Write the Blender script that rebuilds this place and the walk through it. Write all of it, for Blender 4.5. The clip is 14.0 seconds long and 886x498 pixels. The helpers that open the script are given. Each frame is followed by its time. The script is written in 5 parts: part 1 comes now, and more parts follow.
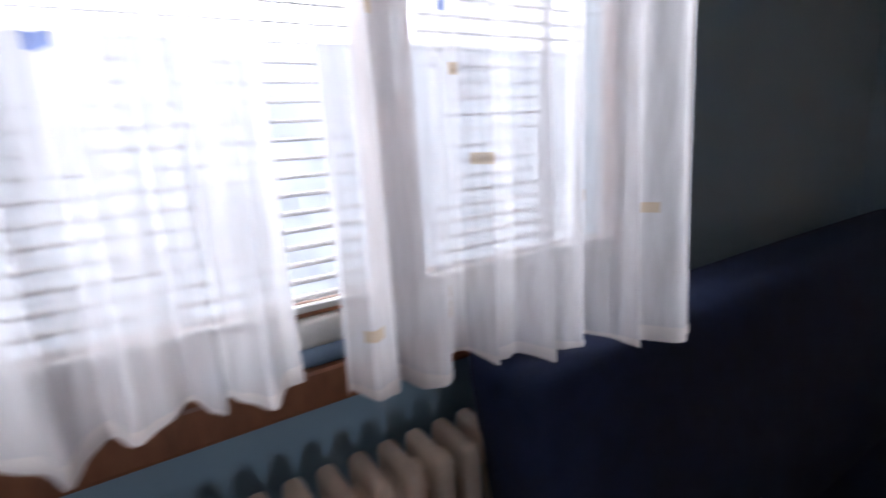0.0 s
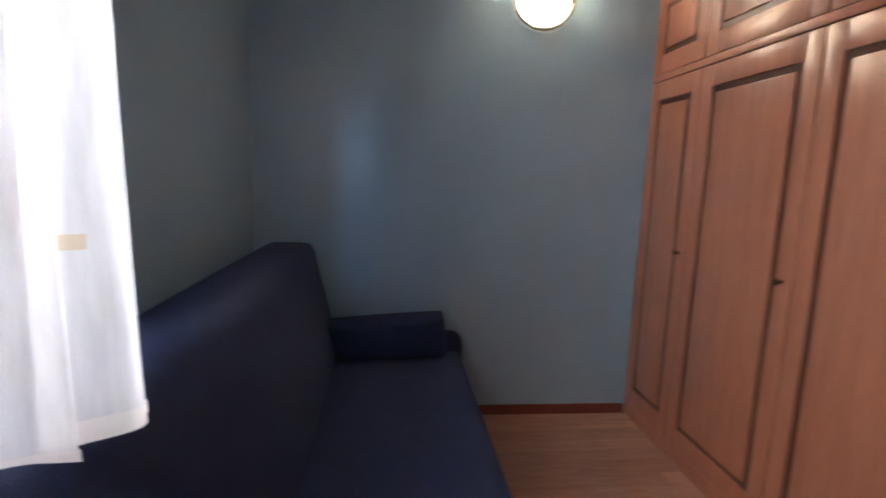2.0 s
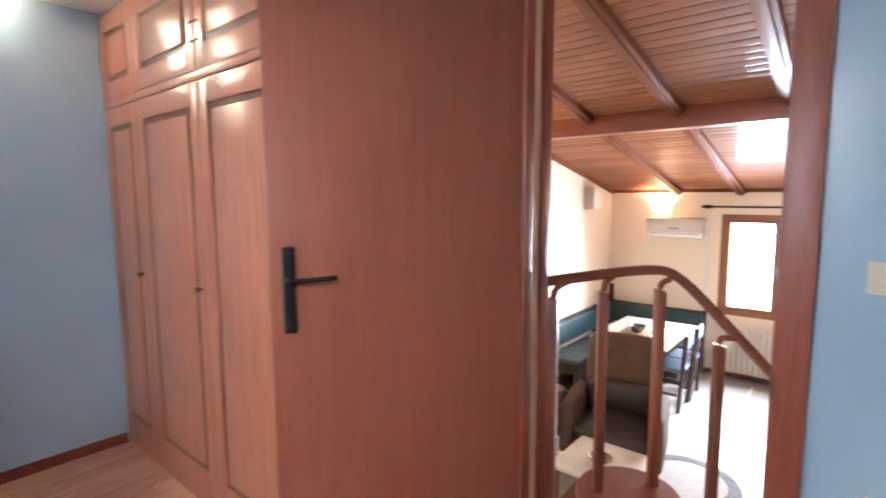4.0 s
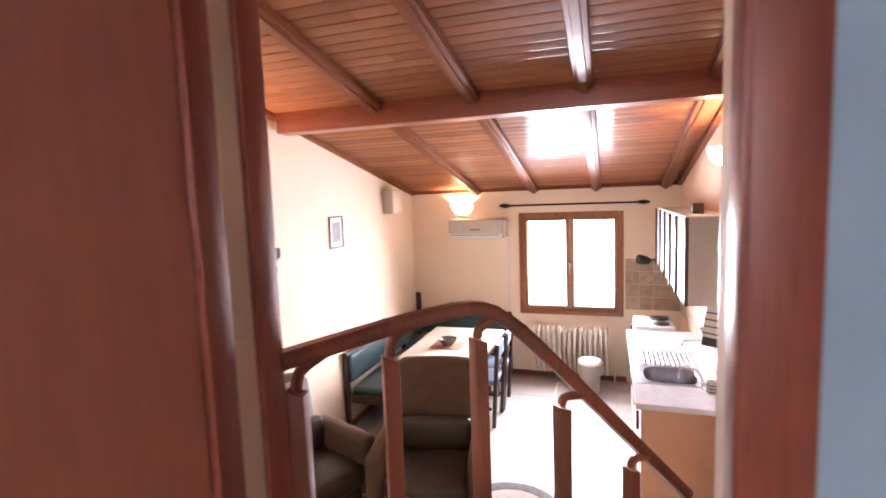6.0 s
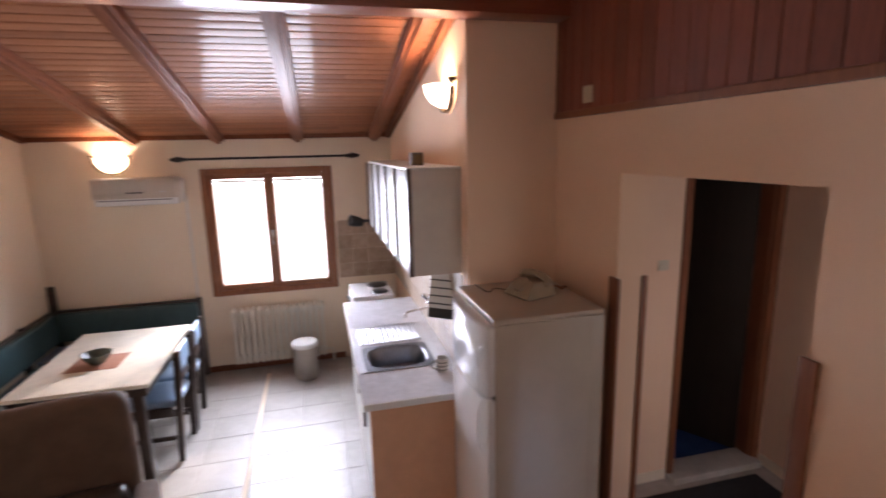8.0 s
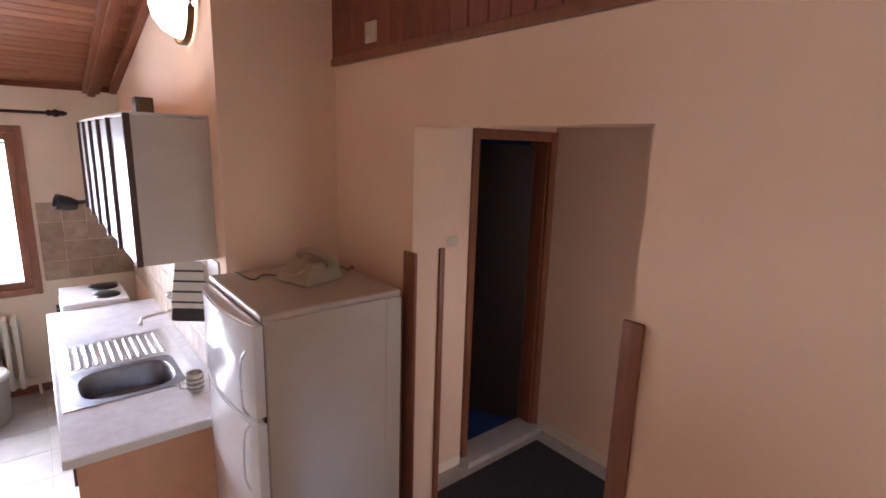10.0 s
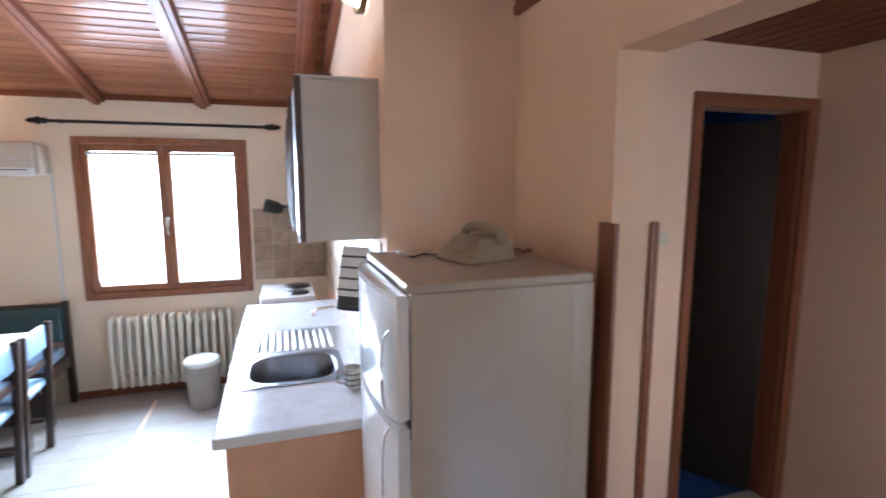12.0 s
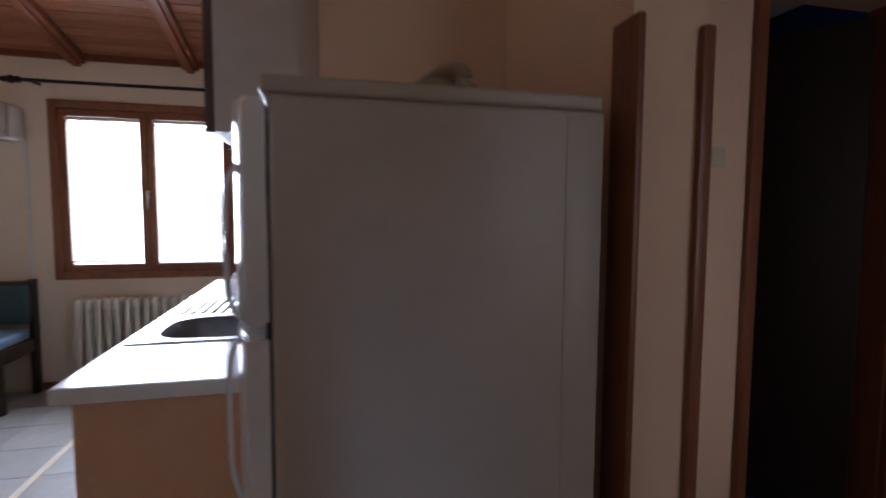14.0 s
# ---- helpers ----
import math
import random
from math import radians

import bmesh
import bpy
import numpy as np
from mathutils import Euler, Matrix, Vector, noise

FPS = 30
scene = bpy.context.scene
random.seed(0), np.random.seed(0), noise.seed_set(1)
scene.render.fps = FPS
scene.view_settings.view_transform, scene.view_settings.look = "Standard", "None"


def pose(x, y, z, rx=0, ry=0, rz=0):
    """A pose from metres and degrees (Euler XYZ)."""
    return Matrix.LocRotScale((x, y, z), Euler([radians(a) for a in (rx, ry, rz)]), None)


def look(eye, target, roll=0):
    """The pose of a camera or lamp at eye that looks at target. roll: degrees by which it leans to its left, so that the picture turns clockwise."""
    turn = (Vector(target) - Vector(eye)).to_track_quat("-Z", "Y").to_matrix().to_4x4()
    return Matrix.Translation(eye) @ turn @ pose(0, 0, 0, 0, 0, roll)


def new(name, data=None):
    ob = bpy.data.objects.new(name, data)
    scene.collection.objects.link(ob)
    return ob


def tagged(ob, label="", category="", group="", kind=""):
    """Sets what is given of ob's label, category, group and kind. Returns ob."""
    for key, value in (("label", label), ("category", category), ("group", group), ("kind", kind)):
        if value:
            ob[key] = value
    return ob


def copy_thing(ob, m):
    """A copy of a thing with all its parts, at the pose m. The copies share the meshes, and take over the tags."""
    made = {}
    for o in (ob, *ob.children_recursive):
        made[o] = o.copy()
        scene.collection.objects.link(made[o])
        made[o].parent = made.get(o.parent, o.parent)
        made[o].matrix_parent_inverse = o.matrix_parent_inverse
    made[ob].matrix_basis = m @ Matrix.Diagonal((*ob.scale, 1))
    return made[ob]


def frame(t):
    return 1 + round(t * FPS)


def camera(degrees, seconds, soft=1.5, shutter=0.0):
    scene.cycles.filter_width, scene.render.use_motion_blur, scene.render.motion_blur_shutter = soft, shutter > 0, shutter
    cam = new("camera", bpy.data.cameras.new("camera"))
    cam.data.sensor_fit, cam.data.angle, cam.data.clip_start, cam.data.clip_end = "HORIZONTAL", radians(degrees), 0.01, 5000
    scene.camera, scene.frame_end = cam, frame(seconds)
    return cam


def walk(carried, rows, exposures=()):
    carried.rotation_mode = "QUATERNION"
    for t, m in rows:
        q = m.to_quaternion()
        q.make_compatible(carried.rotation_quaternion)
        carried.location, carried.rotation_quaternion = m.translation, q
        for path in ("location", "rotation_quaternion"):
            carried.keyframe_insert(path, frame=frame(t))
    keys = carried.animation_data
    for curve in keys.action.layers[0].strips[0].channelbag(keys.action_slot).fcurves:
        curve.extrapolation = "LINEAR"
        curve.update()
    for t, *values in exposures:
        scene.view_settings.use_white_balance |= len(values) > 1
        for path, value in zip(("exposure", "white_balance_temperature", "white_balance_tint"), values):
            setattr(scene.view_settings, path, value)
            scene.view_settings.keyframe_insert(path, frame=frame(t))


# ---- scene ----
cam = camera(83.2, 14.0, 1.7, 0.5)

PATH = [
    (0, (0.951, -1.257, 2.281), (-0.08, -2.911, 1.832), -3.5),
    (0.5, (0.795, -1.356, 2.234), (-0.643, -2.69, 1.845), 0.1),
    (1, (0.711, -1.422, 2.208), (-1.073, -2.268, 1.893), 1.6),
    (1.5, (0.722, -1.461, 2.206), (-1.238, -1.685, 1.874), 0.1),
    (2, (0.788, -1.429, 2.225), (-1.179, -1.227, 1.928), 1.9),
    (2.2, (0.842, -1.386, 2.244), (-1.107, -1.055, 1.944), 3.0),
    (2.5, (0.955, -1.277, 2.27), (-0.952, -0.732, 2.013), 0.4),
    (3, (1.132, -1.181, 2.275), (-0.623, -0.254, 2.027), -0.1),
    (3.6, (1.244, -1.106, 2.275), (-0.234, 0.223, 2.052), 0.1),
    (4, (1.282, -1.01, 2.275), (0.002, 0.512, 2.061), -0.2),
    (4.2, (1.279, -0.965, 2.278), (0.079, 0.622, 2.066), -0.3),
    (6.3, (0.929, 0.007, 2.242), (0.384, 1.919, 2.025), -2.2),
    (6.5, (0.88, 0.118, 2.229), (0.4, 2.046, 2.0), -2.2),
    (7, (0.846, 0.372, 2.208), (0.617, 2.338, 1.928), -2.3),
    (7.5, (0.926, 0.629, 2.181), (1.034, 2.597, 1.841), -1.8),
    (8, (1.012, 0.784, 2.169), (1.484, 2.687, 1.775), -1.3),
    (8.3, (1.073, 0.851, 2.129), (1.765, 2.686, 1.737), -0.1),
    (8.5, (1.077, 0.889, 2.137), (1.9, 2.664, 1.724), 0.3),
    (9, (1.119, 1.013, 2.135), (2.275, 2.583, 1.69), 1.6),
    (9.2, (1.118, 1.057, 2.116), (2.399, 2.53, 1.682), 2.4),
    (11.5, (1.406, 1.404, 1.771), (2.271, 3.182, 1.468), -0.1),
    (12, (1.41, 1.518, 1.709), (2.02, 3.403, 1.435), -0.0),
    (12.5, (1.474, 1.609, 1.604), (1.843, 3.56, 1.37), -0.0),
    (13, (1.58, 1.657, 1.49), (1.843, 3.631, 1.302), 0.7),
    (13.2, (1.623, 1.697, 1.436), (1.881, 3.673, 1.26), 0.8),
    (13.5, (1.674, 1.789, 1.356), (1.984, 3.761, 1.219), 1.2),
    (14, (1.768, 1.925, 1.275), (2.237, 3.864, 1.127), 0.3),
]
EXPOSURES = [(0.0, 0.45, 6700, 16), (1.0, 0.6, 6700, 15), (1.5, 1.0, 6800, 14), (2.0, 1.75, 7000, 14), (3.0, 2.68, 7250, 16),
             (4.2, 2.7, 6750, 16), (6.3, 2.15, 7650, 33), (7.5, 1.36, 7050, 24), (8.5, 1.12, 6950, 27), (9.2, 1.2, 7150, 29),
             (11.3, 2.35, 5850, 12), (12.5, 1.55, 5700, 9), (13.2, 0.95, 5800, 13), (14.0, 0.22, 6200, 18)]
walk(cam, [(t, look(eye, target, roll)) for t, eye, target, roll in PATH], EXPOSURES)

# ---------------------------------------------------------------- world, light
world = bpy.data.worlds.new("world")
scene.world = world
world.use_nodes = True
wn = world.node_tree.nodes
sky = wn.new("ShaderNodeTexSky")
sky.sky_type = "NISHITA"
sky.sun_disc = False
sky.sun_elevation = radians(29)
sky.sun_rotation = radians(24)
wn["Background"].inputs["Strength"].default_value = 0.12
world.node_tree.links.new(sky.outputs[0], wn["Background"].inputs["Color"])

sun_data = bpy.data.lights.new("sun", "SUN")
sun_data.energy, sun_data.angle, sun_data.color = 4.5, radians(0.6), (1.0, 0.95, 0.88)
sun = new("sun", sun_data)
sun.matrix_world = look((3.5, 12.6, 4.9), (-0.1, 4.5, 0.0))


def window_light(name, at, target, w, h, watts, color, spread=180):
    d = bpy.data.lights.new(name, "AREA")
    d.shape, d.size, d.size_y, d.energy, d.color = "RECTANGLE", w, h, watts, color
    ob = new(name, d)
    d.spread = radians(spread)
    ob.matrix_world = look(at, target)
    return ob


DAY = (0.86, 0.92, 1.0)
window_light("daylight_kitchen", (0.555, 5.79, 1.40), (0.3, 3.0, 1.05), 1.0, 1.05, 36, (0.69, 0.825, 1.0), 140)
# area lamp added outside, in place of sky light through the window
window_light("bedroom_sky_fill", (0.5, -3.6, 3.4), (0.4, -1.2, 2.35), 2.2, 1.4, 42, DAY)
# added south-east lamp, shining past the curtain edge for a blue wall streak
window_light("wall_streak_lamp", (6.5, -3.95, 4.55), (0.35, -2.12, 2.45), 0.6, 1.1, 95, (0.34, 0.58, 1.0))
# lamp added at an unseen opening to brighten the hall
window_light("hall_fill_lamp", (3.1, 0.72, 1.5), (3.1, 3.0, 1.2), 0.7, 1.4, 1.6, (0.9, 0.94, 1.0))


def bulb(name, at, watts, radius=0.022):
    d = bpy.data.lights.new(name, "POINT")
    d.energy, d.color, d.shadow_soft_size = watts, (1.0, 0.83, 0.65), radius
    ob = new(name, d)
    ob.location = at
    return ob


# ---------------------------------------------------------------- materials
def material(name):
    m = bpy.data.materials.new(name)
    m.use_nodes = True
    nt = m.node_tree
    return m, nt, nt.nodes["Principled BSDF"]


def node(nt, kind, **vals):
    n = nt.nodes.new(kind)
    for k, v in vals.items():
        n.inputs[k].default_value = v
    return n


def ramp(nt, fac, stops):
    r = nt.nodes.new("ShaderNodeValToRGB")
    els = r.color_ramp.elements
    while len(els) < len(stops):
        els.new(0.5)
    for e, (p, c) in zip(els, stops):
        e.position, e.color = p, (*c, 1)
    nt.links.new(fac, r.inputs[0])
    return r.outputs[0]


def coords(nt, scale):
    tc = nt.nodes.new("ShaderNodeTexCoord")
    mp = nt.nodes.new("ShaderNodeMapping")
    mp.inputs["Scale"].default_value = scale
    nt.links.new(tc.outputs["Object"], mp.inputs["Vector"])
    return mp.outputs[0]


def bump(nt, bsdf, height, strength, distance=0.002):
    b = nt.nodes.new("ShaderNodeBump")
    b.inputs["Strength"].default_value, b.inputs["Distance"].default_value = strength, distance
    nt.links.new(height, b.inputs["Height"])
    nt.links.new(b.outputs[0], bsdf.inputs["Normal"])


def mixcol(nt, fac, a, b, blend="MIX"):
    m = nt.nodes.new("ShaderNodeMix")
    m.data_type, m.blend_type = "RGBA", blend
    for sock, v in ((m.inputs["Factor"], fac), (m.inputs["A"], a), (m.inputs["B"], b)):
        if isinstance(v, bpy.types.NodeSocket):
            nt.links.new(v, sock)
        else:
            sock.default_value = v if isinstance(v, float) else (*v, 1)
    return m.outputs["Result"]


def plaster(name, color, dirt, rough=0.75, grain=190.0, relief=0.25):
    m, nt, b = material(name)
    big = node(nt, "ShaderNodeTexNoise", Scale=1.3, Detail=5.0, Roughness=0.6)
    nt.links.new(coords(nt, (1, 1, 1)), big.inputs["Vector"])
    fine = node(nt, "ShaderNodeTexNoise", Scale=grain, Detail=3.0)
    nt.links.new(coords(nt, (1, 1, 1)), fine.inputs["Vector"])
    c = ramp(nt, big.outputs["Fac"], [(0.3, dirt), (0.62, color)])
    c = mixcol(nt, 0.12, c, ramp(nt, fine.outputs["Fac"], [(0.35, dirt), (0.65, color)]))
    nt.links.new(c, b.inputs["Base Color"])
    b.inputs["Roughness"].default_value = rough
    bump(nt, b, fine.outputs["Fac"], relief, 0.002)
    return m


def wood(name, dark, light, grain=(1, 14, 14), rough=0.4, coat=0.0, island=False, obj=False, knots=False, wave=3.0, coat_rough=0.24, spec=0.5):
    """Grain runs along the axis whose scale is smallest."""
    m, nt, b = material(name)
    v = coords(nt, grain)
    if island or obj:
        info = nt.nodes.new("ShaderNodeNewGeometry" if island else "ShaderNodeObjectInfo")
        rnd = info.outputs["Random Per Island" if island else "Random"]
        mul = nt.nodes.new("ShaderNodeVectorMath")
        mul.operation = "MULTIPLY_ADD"
        nt.links.new(rnd, mul.inputs[0])
        mul.inputs[1].default_value = (17.0, 31.0, 23.0)
        nt.links.new(v, mul.inputs[2])
        v = mul.outputs[0]
    n1 = node(nt, "ShaderNodeTexNoise", Scale=wave, Detail=6.0, Roughness=0.62, Distortion=0.9)
    nt.links.new(v, n1.inputs["Vector"])
    n2 = node(nt, "ShaderNodeTexNoise", Scale=wave * 7, Detail=3.0, Roughness=0.6)
    nt.links.new(v, n2.inputs["Vector"])
    mid = tuple(0.5 * (p + q) for p, q in zip(dark, light))
    c = ramp(nt, n1.outputs["Fac"], [(0.28, dark), (0.5, mid), (0.72, light)])
    c = mixcol(nt, 0.35, c, ramp(nt, n2.outputs["Fac"], [(0.35, dark), (0.65, light)]))
    if island or obj:
        c = mixcol(nt, 0.55, c, mixcol(nt, 1.0, c, ramp(nt, rnd, [(0.0, (0.62, 0.6, 0.58)), (0.5, (1, 1, 1)), (1.0, (1.25, 1.2, 1.12))]), "MULTIPLY"))
    if knots:
        k = node(nt, "ShaderNodeTexVoronoi", Scale=1.7)
        nt.links.new(coords(nt, tuple(max(0.8, min(g, 4)) for g in grain)), k.inputs["Vector"])
        c = mixcol(nt, ramp(nt, k.outputs["Distance"], [(0.03, (0.8, 0.8, 0.8)), (0.085, (0, 0, 0))]), c, tuple(0.35 * p for p in dark))
    nt.links.new(c, b.inputs["Base Color"])
    b.inputs["Roughness"].default_value = rough
    b.inputs["Coat Weight"].default_value = coat
    b.inputs["Coat Roughness"].default_value = coat_rough
    b.inputs["Specular IOR Level"].default_value = spec
    bump(nt, b, n2.outputs["Fac"], 0.15, 0.001)
    return m


def plain(name, color, rough=0.5, metal=0.0, vary=0.12, scale=9.0, coat=0.0, relief=0.0, grain=120.0, alpha=1.0):
    m, nt, b = material(name)
    n = node(nt, "ShaderNodeTexNoise", Scale=scale, Detail=5.0, Roughness=0.65)
    nt.links.new(coords(nt, (1, 1, 1)), n.inputs["Vector"])
    lo = tuple(max(0.0, c * (1 - vary)) for c in color)
    hi = tuple(min(1.0, c * (1 + vary * 0.6)) for c in color)
    nt.links.new(ramp(nt, n.outputs["Fac"], [(0.3, lo), (0.7, hi)]), b.inputs["Base Color"])
    b.inputs["Roughness"].default_value, b.inputs["Metallic"].default_value = rough, metal
    b.inputs["Coat Weight"].default_value = coat
    if relief:
        g = node(nt, "ShaderNodeTexNoise", Scale=grain, Detail=2.0)
        nt.links.new(coords(nt, (1, 1, 1)), g.inputs["Vector"])
        bump(nt, b, g.outputs["Fac"], relief, 0.003)
    return m


def glow(name, color, strength):
    m, nt, b = material(name)
    b.inputs["Base Color"].default_value = (*color, 1)
    b.inputs["Emission Color"].default_value = (*color, 1)
    b.inputs["Emission Strength"].default_value = strength
    return m


def cloth_sheer(name, color, through_amount):
    m, nt, b = material(name)
    out = nt.nodes["Material Output"]
    tr = nt.nodes.new("ShaderNodeBsdfTransparent")
    tl = nt.nodes.new("ShaderNodeBsdfTranslucent")
    tl.inputs["Color"].default_value = (*color, 1)
    b.inputs["Base Color"].default_value = (*color, 1)
    b.inputs["Roughness"].default_value = 0.9
    weave = node(nt, "ShaderNodeTexNoise", Scale=60.0, Detail=3.0)
    nt.links.new(coords(nt, (1, 1, 0.15)), weave.inputs["Vector"])
    m1, m2 = nt.nodes.new("ShaderNodeMixShader"), nt.nodes.new("ShaderNodeMixShader")
    m1.inputs[0].default_value = 0.72
    nt.links.new(b.outputs[0], m1.inputs[1])
    nt.links.new(tl.outputs[0], m1.inputs[2])
    f = ramp(nt, weave.outputs["Fac"], [(0.3, (through_amount * 0.8,) * 3), (0.7, (through_amount * 1.15,) * 3)])
    nt.links.new(f, m2.inputs[0])
    nt.links.new(m1.outputs[0], m2.inputs[1])
    nt.links.new(tr.outputs[0], m2.inputs[2])
    nt.links.new(m2.outputs[0], out.inputs["Surface"])
    return m


def slat_mat(name, color, share):
    m, nt, b = material(name)
    out = nt.nodes["Material Output"]
    tl = nt.nodes.new("ShaderNodeBsdfTranslucent")
    tl.inputs["Color"].default_value = (*color, 1)
    b.inputs["Base Color"].default_value = (*color, 1)
    b.inputs["Roughness"].default_value = 0.4
    mx = nt.nodes.new("ShaderNodeMixShader")
    mx.inputs[0].default_value = share
    nt.links.new(b.outputs[0], mx.inputs[1])
    nt.links.new(tl.outputs[0], mx.inputs[2])
    nt.links.new(mx.outputs[0], out.inputs["Surface"])
    return m


def glass_mat():
    m, nt, b = material("window_glass")
    b.inputs["Base Color"].default_value = (1, 1, 1, 1)
    b.inputs["Roughness"].default_value = 0.02
    b.inputs["Transmission Weight"].default_value = 1.0
    b.inputs["IOR"].default_value = 1.05
    return m


def tile_mat(name, dark, light, rough, scale, gloss_coat=0.0):
    m, nt, b = material(name)
    info = nt.nodes.new("ShaderNodeObjectInfo")
    n = node(nt, "ShaderNodeTexNoise", Scale=scale, Detail=7.0, Roughness=0.7, Distortion=0.4)
    add = nt.nodes.new("ShaderNodeVectorMath")
    add.operation = "MULTIPLY_ADD"
    nt.links.new(info.outputs["Random"], add.inputs[0])
    add.inputs[1].default_value = (9, 13, 7)
    nt.links.new(coords(nt, (1, 1, 1)), add.inputs[2])
    nt.links.new(add.outputs[0], n.inputs["Vector"])
    c = ramp(nt, n.outputs["Fac"], [(0.3, dark), (0.68, light)])
    c = mixcol(nt, 0.35, c, ramp(nt, info.outputs["Random"], [(0.0, dark), (1.0, light)]))
    nt.links.new(c, b.inputs["Base Color"])
    b.inputs["Roughness"].default_value = rough
    b.inputs["Coat Weight"].default_value = gloss_coat
    bump(nt, b, n.outputs["Fac"], 0.12, 0.002)
    return m


PEACH = plaster("peach_plaster", (0.87, 0.615, 0.435), (0.82, 0.565, 0.395))
CREAM = plaster("cream_plaster", (0.82, 0.70, 0.55), (0.78, 0.65, 0.50))
BLUE = plaster("blue_plaster", (0.36, 0.515, 0.615), (0.33, 0.47, 0.565), rough=0.2, relief=0.1)
WHITE_CEIL = plaster("white_ceiling_paint", (0.8, 0.79, 0.76), (0.74, 0.73, 0.70))
BOARD = wood("varnished_pine_boards", (0.225, 0.082, 0.043), (0.365, 0.153, 0.082), (1.2, 16, 16), rough=0.5, coat=0.12, island=True, coat_rough=0.07, spec=0.04)
PLANKW = wood("red_stained_wall_boards", (0.16, 0.038, 0.021), (0.29, 0.08, 0.044), (16, 16, 1.0), rough=0.42, obj=True)
BEAM = wood("stained_beam_wood", (0.18, 0.042, 0.022), (0.35, 0.095, 0.048), (1.0, 12, 12), rough=0.35, coat=0.2, knots=True)
RAFTER = wood("stained_rafter_wood", (0.14, 0.042, 0.02), (0.26, 0.088, 0.04), (12, 1.0, 12), rough=0.45, coat=0.07, coat_rough=0.15, spec=0.07)
RAILW = wood("mahogany_rail_wood", (0.115, 0.027, 0.014), (0.225, 0.062, 0.031), (8, 8, 1.2), rough=0.38, coat=0.25, obj=True)
TRIMW = wood("brown_trim_wood", (0.16, 0.047, 0.019), (0.30, 0.102, 0.043), (14, 14, 1.0), rough=0.4, coat=0.2)
FRAMEW = wood("red_brown_door_frame_wood", (0.20, 0.045, 0.026), (0.33, 0.09, 0.05), (14, 14, 1.0), rough=0.42, coat=0.15, knots=True)
LEAFW = wood("reddish_veneer", (0.25, 0.071, 0.041), (0.33, 0.102, 0.06), (9, 9, 0.5), rough=0.42, coat=0.1, wave=2.0)
WARDW = wood("wardrobe_pine", (0.37, 0.128, 0.074), (0.54, 0.22, 0.13), (12, 12, 0.8), rough=0.34, coat=0.75, coat_rough=0.24)
WARDG = plain("dark_groove_brown", (0.12, 0.042, 0.024), 0.4)
LAMIN = wood("laminate_plank", (0.35, 0.155, 0.10), (0.65, 0.35, 0.245), (16, 1.0, 16), rough=0.38, obj=True)
WINW = wood("window_frame_wood", (0.17, 0.055, 0.02), (0.34, 0.125, 0.05), (9, 9, 1.5), rough=0.4, coat=0.2)
WHITE = plain("white_lacquer", (0.72, 0.70, 0.66), 0.32, vary=0.05)
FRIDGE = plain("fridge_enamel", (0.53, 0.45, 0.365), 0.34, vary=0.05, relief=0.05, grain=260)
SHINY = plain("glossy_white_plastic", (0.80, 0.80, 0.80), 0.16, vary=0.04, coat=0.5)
# bin plastic darkened in its colour because it stands against the window
BINM = plain("backlit_beige_plastic", (0.36, 0.31, 0.265), 0.4, vary=0.08)
CABFRONT = plain("grey_white_laminate", (0.47, 0.47, 0.47), 0.3, vary=0.06)
CABSIDE = plain("beige_melamine", (0.56, 0.50, 0.43), 0.4, vary=0.06)
CABEND = plain("peach_melamine", (0.66, 0.36, 0.215), 0.5, vary=0.08)
DARKEDGE = plain("dark_brown_edge", (0.075, 0.035, 0.022), 0.45)
WORKTOP = plain("marbled_laminate_worktop", (0.70, 0.70, 0.74), 0.18, vary=0.15, scale=14, coat=0.1)
STEEL = plain("brushed_steel", (0.62, 0.63, 0.66), 0.33, metal=1.0, vary=0.08, scale=30)
# sink steel again, darker to paint in the shade of the bowl
STEELB = plain("shaded_bowl_steel", (0.22, 0.23, 0.26), 0.4, metal=1.0, vary=0.15, scale=24)
CHROME = plain("chrome", (0.75, 0.75, 0.76), 0.1, metal=1.0, vary=0.04)
BLACK = plain("black_plastic", (0.02, 0.02, 0.021), 0.35)
IRON = plain("black_iron", (0.025, 0.02, 0.018), 0.4, metal=0.6)
BLACKW = wood("black_brown_wood", (0.018, 0.010, 0.007), (0.05, 0.026, 0.016), (8, 8, 1.0), rough=0.35, coat=0.2)
TEAL = plain("teal_vinyl", (0.042, 0.085, 0.09), 0.38, vary=0.2, scale=14, relief=0.12, grain=240)
SEATB = plain("pale_blue_seat_vinyl", (0.19, 0.28, 0.39), 0.3, vary=0.12)
# radiator paint with the warm lamp light put into its colour
RAD_B = plain("warm_lit_radiator_paint", (0.74, 0.58, 0.45), 0.38, vary=0.08, scale=20)
RAD = plain("cream_radiator_paint", (0.76, 0.71, 0.60), 0.35, vary=0.07, scale=20)
LEATHER = plain("brown_leather", (0.045, 0.033, 0.026), 0.32, vary=0.25, scale=12, relief=0.25, grain=150)
FABRIC = plain("brown_velour", (0.13, 0.078, 0.052), 0.85, vary=0.2, scale=10, relief=0.3, grain=320)
THROW = plain("pale_grey_green_throw", (0.40, 0.42, 0.39), 0.9, vary=0.12, relief=0.35, grain=300)
RUGGREY = plain("grey_woven_rug", (0.20, 0.19, 0.185), 0.95, vary=0.3, scale=26, relief=0.6, grain=240)
RUGPALE = plain("pale_woven_rug", (0.52, 0.46, 0.41), 0.95, vary=0.15, scale=26, relief=0.6, grain=240)
